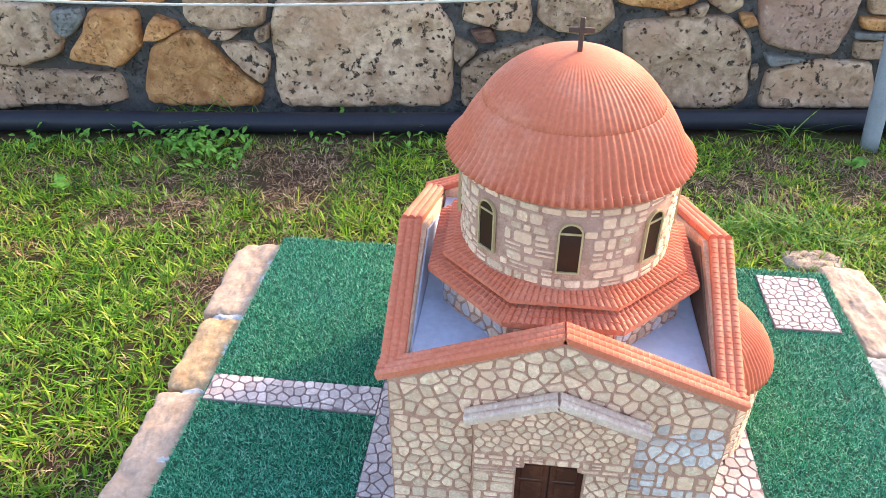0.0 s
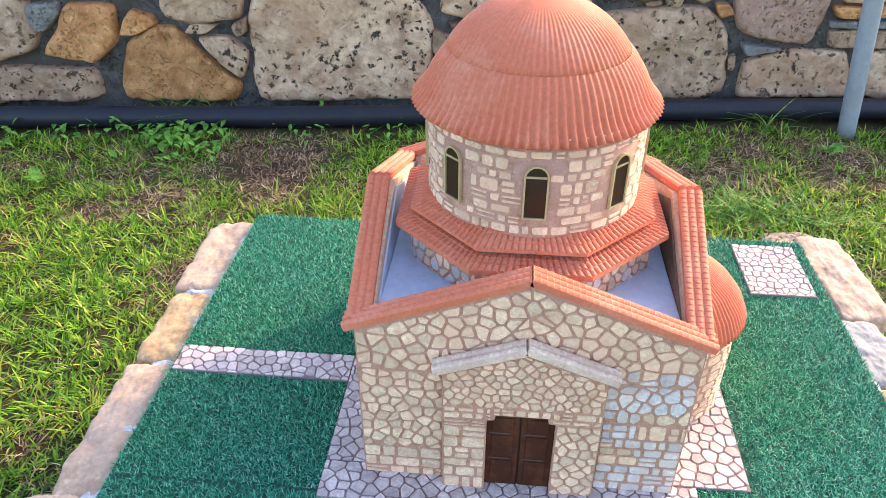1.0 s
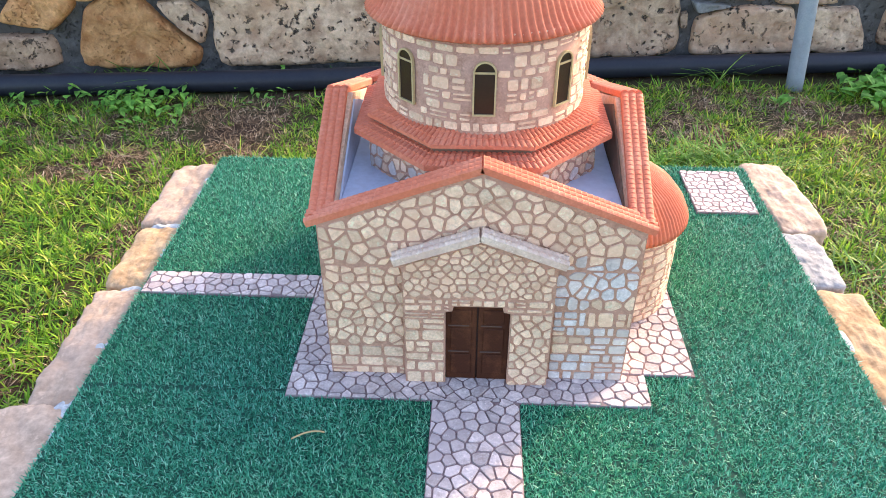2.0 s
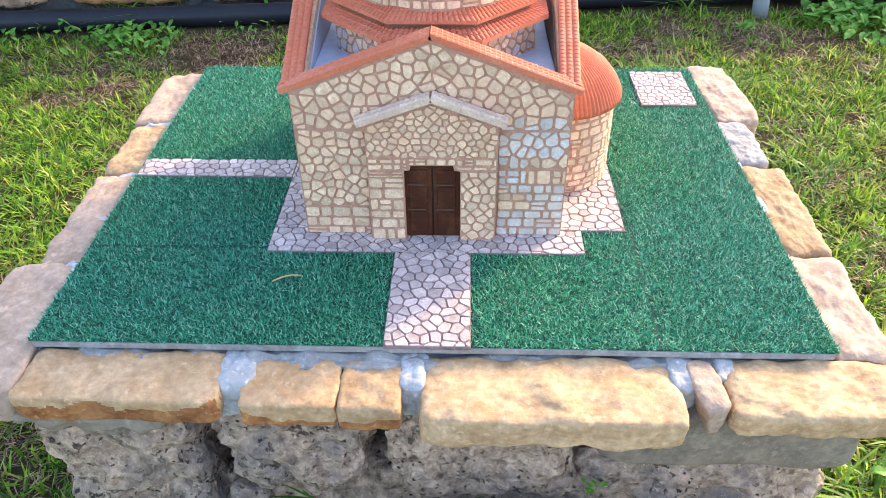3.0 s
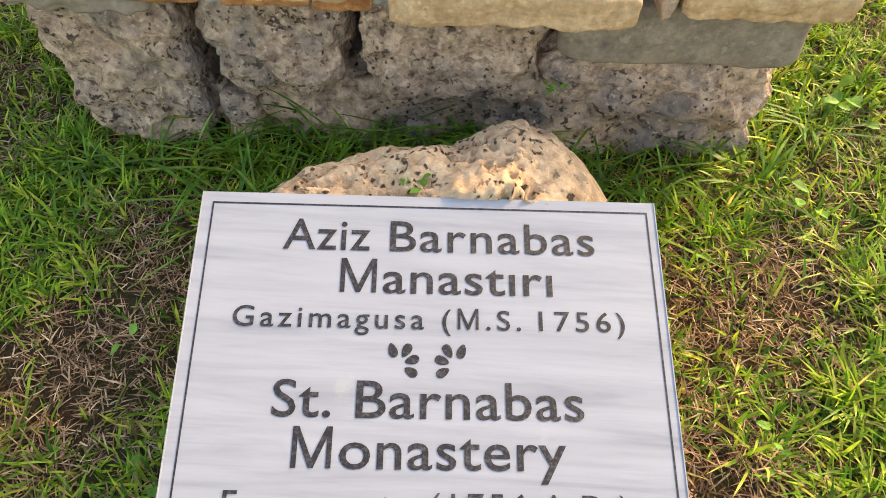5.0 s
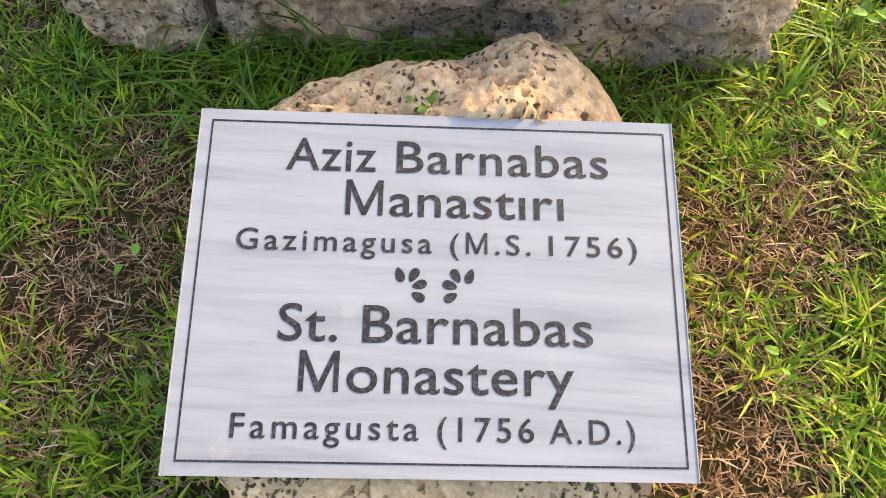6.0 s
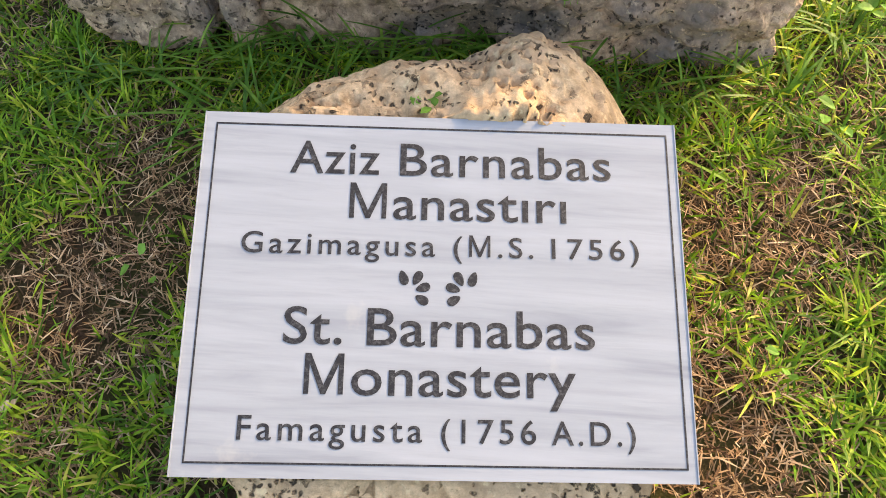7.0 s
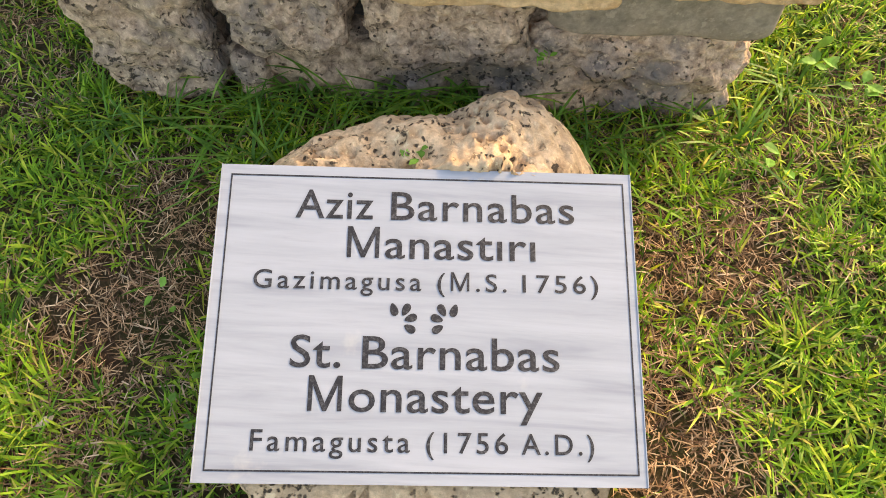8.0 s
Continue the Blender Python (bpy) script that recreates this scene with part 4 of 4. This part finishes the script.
def glyphs(text, spacing):
    """The outline mesh of some writing in the built-in font: points and faces."""
    curve = bpy.data.curves.new("writing", "FONT")
    curve.body, curve.size, curve.space_character = text, 1.0, spacing
    curve.resolution_u, curve.offset = 4, 0.0 if text == "M" else 0.007
    ob = bpy.data.objects.new("writing", curve)
    me = bpy.data.meshes.new_from_object(ob)
    bpy.data.objects.remove(ob)
    co = np.empty(len(me.vertices) * 3, np.float32)
    me.vertices.foreach_get("co", co)
    return co.reshape(-1, 3), [tuple(p.vertices) for p in me.polygons]


def letters(word, u0, u1, base, high, spacing=1.05):
    """A word between u0 and u1 on its base line, capitals of the given height, each letter a part."""
    whole = glyphs(word, spacing)[0][:, 0]
    lo, k, tall = whole.min(), (u1 - u0) / (whole.max() - whole.min()), high / 0.755
    for i, letter in enumerate(word):
        co, faces = glyphs(letter, spacing)
        end = glyphs(word[:i + 1] if i else letter, spacing)[0][:, 0].max()
        x = co[:, 0] - co[:, 0].max() + end - lo
        flat = list(zip(x, co[:, 1]))
        if letter == "M":
            left, wide, t = float(x.min()), float(x.max() - x.min()), 0.13
            half = [(0, 0), (0, 0.745), (0.15, 0.745), (0.5, 0.17), (0.5, 0.0), (0.44, 0.0), (t, 0.54), (t, 0)]
            flat = [(left + wide * a, b) for a, b in half] + [(left + wide * (1 - a), b) for a, b in half]
            faces = [(7, 6, 1, 0), (1, 6, 2), (2, 6, 5, 4, 3), (8, 9, 14, 15), (10, 14, 9), (11, 12, 13, 14, 10)]
        part("letter", mesh_of("letter", [plaque_place(u0 + a * k, base - b * tall, 0.0009) for a, b in flat], faces, LETTER), plaque)


for word, u0, u1, base, high, spacing in (
        ("Aziz", 0.1309, 0.2629, 0.0930, 0.0555, 1.08), ("Barnabas", 0.2937, 0.6109, 0.0930, 0.0555, 1.08),
        ("Manast\u0131r\u0131", 0.2207, 0.5417, 0.1614, 0.0555, 1.05),
        ("Gazimagusa", 0.0687, 0.3483, 0.2170, 0.0345, 1.25), ("(M.S.", 0.3750, 0.4916, 0.2163, 0.0330, 1.25), ("1756)", 0.5186, 0.6473, 0.2158, 0.0330, 1.25),
        ("St.", 0.1376, 0.2196, 0.3467, 0.0570, 1.05), ("Barnabas", 0.2545, 0.5774, 0.3472, 0.0575, 1.05),
        ("Monastery", 0.1699, 0.5487, 0.4160, 0.0570, 1.05),
        ("Famagusta", 0.0847, 0.3354, 0.4780, 0.0355, 1.25), ("(1756", 0.3611, 0.4913, 0.4783, 0.0345, 1.25), ("A.D.)", 0.5127, 0.6290, 0.4787, 0.0345, 1.25)):
    letters(word, u0, u1, base, high, spacing)
for side in (-1, 1):
    for du, dv, turn, l in ((0.0500, -0.0125, -72, 0.0112), (0.0300, -0.0125, 62, 0.0112), (0.0215, 0.0015, 18, 0.0108), (0.0230, 0.0190, -30, 0.0104)):
        t = radians(turn)
        ring = []
        for a in np.linspace(0, 2 * math.pi, 14, endpoint=False):
            x, y = l * math.cos(a), 0.0057 * math.sin(a) * (1.15 - 0.35 * math.cos(a))
            ring.append((0.3535 + side * (du + x * math.cos(t) - y * math.sin(t)), 0.262 + dv + x * math.sin(t) + y * math.cos(t)))
        part("leaf_motif", solid("leaf_motif", ring if side > 0 else ring[::-1], 0.0008, plaque_place, LETTER), plaque)

plaque_rock = part("boulder", rock("boulder", (0.085, -0.60, 0.02), (0.80, 0.80, 0.26), ROCK, 7, 150, 5.5, 0.08, 3.4, 0.0, 0, 0.0, 0.14, 11))
for v in plaque_rock.data.vertices:
    x, y, z = v.co
    # the far end draws in and drops towards one side, with a two-humped crest
    back = float(np.interp(x, (-0.31, -0.22, -0.05, 0.08, 0.16, 0.27, 0.37, 0.46), (-0.43, -0.35, -0.275, -0.225, -0.20, -0.20, -0.25, -0.35)))
    crest = float(np.interp(x, (-0.31, -0.25, -0.19, -0.10, 0.0, 0.10, 0.16, 0.22, 0.29, 0.36, 0.42, 0.46), (0.07, 0.135, 0.165, 0.180, 0.186, 0.196, 0.201, 0.198, 0.190, 0.160, 0.11, 0.03)))
    v.co.x = x = 0.098 + (x - 0.085) * (0.79 + (0.21 if x < 0.085 else 0.08) * max(0.0, min(1.0, (y + 0.45) / 0.10)))
    if y > -0.55:
        v.co.y = -0.55 + (y + 0.55) * (back + 0.55) / 0.35
    if z > 0.0:
        f = max(0.0, min(1.0, (v.co.y + 0.52) / 0.10))
        v.co.z = min(z * (1 - f + f * crest / 0.145), 0.32 if v.co.y > -0.425 else 0.268 - 0.0592 * x + 0.2037 * v.co.y)
tagged(plaque_rock, "pitted tan limestone boulder carrying the marble plaque", "boulder")

# ------------------------------------------------------------------ grass
nr = np.random.RandomState(77)


def free_of_things(x, y, edge=0.0):
    plinth_area = (np.abs(x) < 0.70 + edge) & (y > -0.07 - edge) & (y < 1.10)
    stone_area = (np.abs(x - 0.10) < 0.33) & (y > -0.99) & (y < -0.22)
    behind = y > 2.70 + SLOPE * x
    return ~(plinth_area | stone_area | behind)


def y_is_near(cy):
    return -0.7 < cy < -0.3


def greenness(x, y):
    g = 0.15 + 0.55 * BROAD(x * 1.15 + 5, y * 1.15) + 0.45 * SMALL(x + 1.7, y)
    for cx, cy, r in ((-0.47, -0.40, 0.13), (-0.42, -0.60, 0.12), (-0.62, -0.60, 0.10), (0.60, -0.95, 0.12), (0.72, -0.62, 0.16), (0.86, -0.38, 0.15), (0.55, -0.26, 0.12), (-2.1, 2.1, 0.2), (-1.1, 2.3, 0.25), (0.0, 2.35, 0.3), (-1.6, 1.85, 0.18), (1.3, 2.65, 0.3), (-0.25, -0.16, 0.14), (0.12, -0.15, 0.14), (0.42, -0.14, 0.10)):
        g = g - ((0.24 if cx > 0 else 0.40) if y_is_near(cy) else 0.26) * np.exp(-((x - cx) ** 2 + (y - cy) ** 2) / (2 * r * r))
    return g


def near_weight(x, y):
    """1 on the lawn round the plinth, falling to 0 farther out."""
    out = np.maximum(np.maximum(-2.6 - x, x - 2.5), -1.55 - y)
    return np.clip(1.0 - out / 0.9, 0.0, 1.0)


def lawn(name, label, tufts, each, long, wide, material, green, flat):
    """Short grass in small tufts whose blades lean outwards."""
    cx, cy = nr.uniform(-3.5, 3.4, tufts), nr.uniform(-2.4, 3.1, tufts)
    g = greenness(cx, cy)
    near = np.where(np.hypot(cx * 0.7, cy + 0.5) < 1.15, 1.0, 0.62)
    keep = free_of_things(cx, cy) & (nr.rand(tufts) < near_weight(cx, cy) * near)
    keep &= (nr.rand(tufts) < np.clip((g - 0.27) * 3.6, 0.05, 1)) if green else (nr.rand(tufts) < np.clip((0.68 - g) * 3.0, 0.08, 1))
    cx, cy = np.repeat(cx[keep], each), np.repeat(cy[keep], each)
    n = len(cx)
    spread = 0.011 if green else 0.016
    dx, dy = nr.normal(0, spread, n), nr.normal(0, spread, n)
    x, y = cx + dx, cy + dy
    size = long * nr.uniform(0.4, 1.25, n) * (0.6 + 0.7 * SMALL(cx * 1.3, cy * 1.3 + 9))
    heading = np.arctan2(dy, dx) + nr.normal(0, 0.7, n)
    lean = np.clip(0.25 + 38.0 * np.hypot(dx, dy) + nr.normal(0, 0.3, n), 0.05, 1.35) if not flat else nr.uniform(0.7, 1.5, n)
    curl = nr.uniform(0.0, 0.7, n) if not flat else nr.uniform(-0.5, 0.9, n)
    me = blades(name, np.stack([x, y, ground_z(x, y) - 0.004 + (nr.uniform(0, 0.016, n) if flat else 0)], 1), size, wide * nr.uniform(0.55, 1.3, n), heading, lean, curl, material, 3)
    tagged(part(name, me), label, "grass", kind="stuff")


lawn("lawn_grass", "short green lawn grass with bare patches", 62000, 9, 0.058, 0.0056, GRASS, True, False)
lawn("dead_grass", "dry tan grass stems lying on the soil", 90000, 8, 0.034, 0.0026, DEAD, False, True)

# thinner grass over the lawn farther out
x, y = nr.uniform(-7, 7, 150000), nr.uniform(-5, 3.1, 150000)
keep = free_of_things(x, y) & (nr.rand(150000) > near_weight(x, y))
x, y = x[keep], y[keep]
n = len(x)
outer = blades("lawn_grass", np.stack([x, y, ground_z(x, y) - 0.004], 1), nr.uniform(0.04, 0.09, n), nr.uniform(0.010, 0.018, n), nr.uniform(0, 2 * np.pi, n), nr.uniform(0.4, 1.3, n), nr.uniform(0, 0.5, n), GRASS, 2)
tagged(part("lawn_grass", outer), "short green lawn grass with bare patches", "grass", kind="stuff")


def grass_tuft(x, y, n, long, spread, seed, toward=None):
    rs = np.random.RandomState(seed)
    a = rs.uniform(0, 2 * np.pi, n) if toward is None else rs.normal(radians(toward), 0.7, n)
    bx, by = x + rs.normal(0, spread, n), y + rs.normal(0, spread * 0.6, n)
    me = blades("grass_tuft", np.stack([bx, by, ground_z(bx, by) - 0.005], 1), long * rs.uniform(0.5, 1.15, n), 0.0065 * rs.uniform(0.6, 1.2, n),
                a, rs.uniform(0.1, 0.8, n), rs.uniform(0.3, 1.25, n), LONG, 7)
    tagged(part("grass_tuft", me), "tuft of long bent green grass at the plinth foot", "grass", "grass tufts")


for k, (x, y, n, long, toward) in enumerate((
        (-0.50, -0.15, 18, 0.15, 20), (-0.36, -0.12, 14, 0.19, None), (-0.36, -0.05, 10, 0.20, 95), (-0.22, -0.07, 44, 0.19, None), (-0.10, -0.10, 18, 0.20, None), (-0.06, -0.14, 13, 0.20, 0), (0.05, -0.07, 50, 0.18, None),
        (0.16, -0.08, 40, 0.18, None), (0.34, -0.13, 22, 0.14, None), (0.42, -0.17, 18, 0.13, None), (0.55, -0.15, 20, 0.11, None), (0.72, -0.14, 24, 0.12, None),
        (-0.18, -0.30, 18, 0.18, 40), (-0.30, -0.27, 26, 0.15, None), (0.44, -0.30, 26, 0.12, None), (-0.62, -0.18, 24, 0.11, None), (0.86, 0.02, 26, 0.13, None))):
    grass_tuft(x, y, n, long, 0.035, 300 + k, toward)
for k, (x, y, n, long) in enumerate(((0.85, 2.02, 60, 0.15), (0.72, 1.98, 50, 0.13), (0.98, 2.06, 60, 0.15), (0.60, 2.0, 40, 0.12), (1.12, 1.98, 40, 0.13), (1.22, 1.25, 36, 0.12), (1.2, 2.86, 22, 0.25), (-1.75, 2.66, 26, 0.22), (-1.45, 2.74, 26, 0.2), (-0.6, 2.80, 26, 0.14))):
    grass_tuft(x, y, n, long, 0.06, 400 + k)


def weed_leaf(x, y, size, rg, z, spread):
    """One broad leaf on its stalk: its points and faces."""
    a, tilt = rg.uniform(0, 2 * math.pi), rg.uniform(0.2, 0.9)
    l, w = size * rg.uniform(0.6, 1.2), size * rg.uniform(0.38, 0.6)
    cx, cy = x + rg.gauss(0, spread), y + rg.gauss(0, spread)
    low = Vector((cx, cy, float(ground_z(cx, cy)) - 0.01 if z is None else z - 0.01))
    foot = low + Vector((0, 0, rg.uniform(0.03, 0.065) if z is None else 0.02))
    d, s = Vector((math.cos(a) * math.cos(tilt), math.sin(a) * math.cos(tilt), math.sin(tilt))), Vector((-math.sin(a), math.cos(a), 0))
    dip, rise = Vector((0, 0, -0.18 * l)), Vector((0, 0, 0.06 * l))
    verts = [low - s * 0.001, low, low + s * 0.001]
    for f, g in ((0.0, 0.05), (0.3, 0.85), (0.65, 1.0), (1.0, 0.08)):
        c = foot + d * (l * f) + dip * f * f
        verts += [c - s * (w * g * 0.5) + rise * g, c, c + s * (w * g * 0.5) + rise * g]
    return verts, [(i * 3 + j, i * 3 + j + 1, i * 3 + j + 4, i * 3 + j + 3) for i in range(4) for j in range(2)]


def weed(x, y, n, size, seed, z=None, spread=0.02):
    """A low broad-leaved weed with a few leaves."""
    rg = random.Random(seed)
    root = thing("weed", "low broad-leaved green weed growing in the lawn", "weed", "weeds")
    root.location = (x, y, float(ground_z(x, y)) if z is None else z)
    for _ in range(n):
        verts, faces = weed_leaf(x, y, size, rg, z, spread)
        leaf = part("leaf", mesh_of("leaf", [v - root.location for v in verts], faces, LEAF), root)


for k, (x, y, n, size) in enumerate(((-1.95, 1.97, 9, 0.07), (1.40, 2.60, 6, 0.07), (0.93, 0.06, 7, 0.045), (1.02, 0.0, 5, 0.05), (0.80, -0.22, 3, 0.045), (-0.42, -0.62, 3, 0.035), (-0.36, -0.80, 3, 0.03), (0.63, -0.72, 3, 0.03))):
    weed(x, y, n, size, 500 + k)
weed(0.055, -0.385, 9, 0.026, 540, 0.178, 0.010)
weed(0.285, -0.105, 8, 0.018, 541, 0.14, 0.009)
rg, verts, faces = random.Random(55), [], []
fringe = [(x, wall_y(x) - rg.uniform(0.03, 0.12), rg.randint(3, 9), rg.uniform(0.03, 0.06)) for x in np.arange(-3.2, 2.6, 0.13)]
for x, y, n, size in ((-1.56, 2.44, 110, 0.05), (-1.45, 2.38, 60, 0.05), (-2.3, 2.40, 24, 0.05), (-2.05, 2.50, 30, 0.05), (-1.75, 2.58, 30, 0.06), (-2.6, 2.1, 24, 0.05),
                      (-1.0, 2.60, 30, 0.04), (-0.6, 2.62, 24, 0.04), (1.9, 2.78, 70, 0.08), (2.05, 2.85, 70, 0.08), (2.2, 2.6, 60, 0.08), (2.05, 2.55, 40, 0.08), *fringe):
    for _ in range(n):
        more, cells = weed_leaf(x, y, size, rg, None, 0.09 if n > 12 else 0.04)
        faces += [tuple(len(verts) + i for i in c) for c in cells]
        verts += more
tagged(part("weed_patch", mesh_of("weed_patch", verts, faces, LEAF)), "patches of green broad-leaved weeds near the wall", "weeds", kind="stuff")

tagged(part("field_stone", rock("field_stone", (1.00, 1.84, -0.098), (0.22, 0.12, 0.06), FIELD, 91, 18, 4, 0.08, 3)), "flat pale stone half sunk in the lawn", "stone")
litter = solid("dry_leaf", [(-0.02, 0), (-0.008, -0.007), (0.014, -0.005), (0.02, 0.003), (0.0, 0.009)], 0.002, lambda u, v, h: (-0.585 + u * 0.9 - v * 0.4, -0.85 + v + u * 0.4, -0.022 + h + u * 0.3), CAP_PALE)
tagged(part("dry_leaf", litter), "small pale dry leaf lying in the grass", "leaf")

twig_points = [(-0.285 + 0.05 * f, 0.128 + 0.012 * f + 0.006 * math.sin(f * 3), H + 0.014 + 0.004 * math.sin(f * 2)) for f in np.linspace(0, 1, 8)]
tagged(part("twig", tube("twig", twig_points, 0.0015, STRAW, 6)), "dry yellow twig lying on the turf", "twig")

# ------------------------------------------------------------------ small stones of the church and paths
rg = random.Random(21)
front_place = lambda y: (lambda u, v, h: (u, y - h, v))
pale = Patches(31, 0.07)


def facade_stone(u, v):
    """Part of the front is rendered in greyer stones."""
    return CAST_GREY if u > 0.125 and float(pale(u, v)) + 0.9 * (u - 0.125) > 0.45 and v < 0.66 else CAST


top = [(-XW, 0.640), (XW, 0.640), (XW, ZE - 0.004), (0, ZA - 0.004), (-XW, ZE - 0.004)]
stones = rubble(top, 0.0235, 0.0040, rg, 0.42, 0.85)
stones += rubble([(-XW, 0.475), (-PW, 0.475), (-PW, 0.639), (-XW, 0.639)], 0.0215, 0.0040, rg, 0.40, 0.82)
stones += courses(-XW, -PW - 0.002, ZB + 0.002, 0.474, 0.019, 0.031, 0.0034, rg)
stones += rubble([(PW, 0.560), (XW, 0.560), (XW, 0.639), (PW, 0.639)], 0.0235, 0.0040, rg, 0.42, 0.85)
stones += courses(PW + 0.002, XW, ZB + 0.002, 0.559, 0.0185, 0.024, 0.0034, rg)
behind_porch = lambda p: all(abs(q[0]) < PW + 0.004 and q[1] < 0.66 for q in p)
lay([p for p in stones if not behind_porch(p)], 0.0020, front_place(YF), facade, facade_stone, rg)

stones = rubble([(-PW, DZ + 0.016), (PW, DZ + 0.016), (PW, 0.656), (0, 0.699), (-PW, 0.656)], 0.0165, 0.0032, rg, 0.34, 0.75)
stones += courses(-0.043, 0.043, DZ + 0.001, DZ + 0.0155, 0.015, 0.016, 0.003, rg)
stones += courses(-PW, -0.044, DZ - 0.010, DZ + 0.015, 0.0125, 0.024, 0.004, rg) + courses(0.044, PW, DZ - 0.010, DZ + 0.015, 0.0125, 0.024, 0.004, rg)
lay(stones, 0.0020, front_place(PY), porch, lambda u, v: CAST, rg)
piers = [o for o in church.children if o.name.startswith("porch_pier")]
lay(courses(-PW, -DW, H + 0.008, DZ - 0.012, 0.024, 0.030, 0.0038, rg), 0.0020, front_place(PY), piers[0], lambda u, v: CAST, rg)
lay(rubble([(DW, H + 0.008), (PW, H + 0.008), (PW, DZ - 0.012), (DW, DZ - 0.012)], 0.020, 0.0038, rg, 0.34, 0.85), 0.0020, front_place(PY), piers[1], lambda u, v: CAST, rg)


def round_place(cx, cy, r):
    return lambda u, v, h: (cx + (r + h) * math.cos(u / r), cy + (r + h) * math.sin(u / r), v)


def clear_of_windows(p):
    u, v = sum(q[0] for q in p) / len(p) / DR, sum(q[1] for q in p) / len(p)
    off = (math.degrees(u) + 90 + 22.5) % 45 - 22.5
    half = max(q[0] for q in p) - min(q[0] for q in p)
    return not (abs(radians(off)) * DR < 0.018 + half * 0.42 and 0.836 < v < 0.938)


stones = courses(radians(-200) * DR, radians(20) * DR, 0.815, 0.970, 0.0185, 0.024, 0.0034, rg)
lay([p for p in stones if clear_of_windows(p)], 0.0018, round_place(OX, OY, DR), drum, lambda u, v: CAST, rg)
lay(courses(radians(-88) * AR, radians(60) * AR, ZB + 0.004, 0.600, 0.018, 0.026, 0.004, rg), 0.0018, round_place(AX, AY, AR), apse, lambda u, v: CAST, rg)

corners = octagon(0.204)
for k in range(8):
    a, b = Vector((*corners[k], 0)), Vector((*corners[(k + 1) % 8], 0))
    along = (b - a).normalized()
    out = Vector((along.y, -along.x, 0))
    if out.y > 0.3:
        continue
    place = lambda u, v, h, a=a, along=along, out=out: a + along * u + out * h + Vector((0, 0, v))
    l = (b - a).length
    lay(rubble([(0, 0.702), (l, 0.702), (l, 0.772), (0, 0.772)], 0.019, 0.004, rg, 0.36), 0.0018, place, oct_wall, lambda u, v: CAST_GREY if rg.random() < 0.35 else CAST, rg)

paving("stone_path", PATH_FRONT, 0.0215, "pale cobbled path leading to the church door", 31)
paving("stone_paving", PAVE_FRONT, 0.0215, "pale cobbled paving before the church front", 32, 0.0070)
paving("stone_paving", PAVE_LEFT, 0.0215, "pale cobbled paving strip beside the church wall", 33, 0.0070)
paving("stone_paving", PAVE_RIGHT, 0.0215, "pale cobbled paving round the church apse", 34, 0.0070, lambda u, v: math.hypot(u - AX, v - AY) < AR - 0.01)
paving("stone_path", PATH_SIDE, 0.021, "pale cobbled side path crossing the turf", 35)
paving("stone_slab", SQUARE, 0.019, "square pale cobbled slab on the turf", 36, 0.0085)
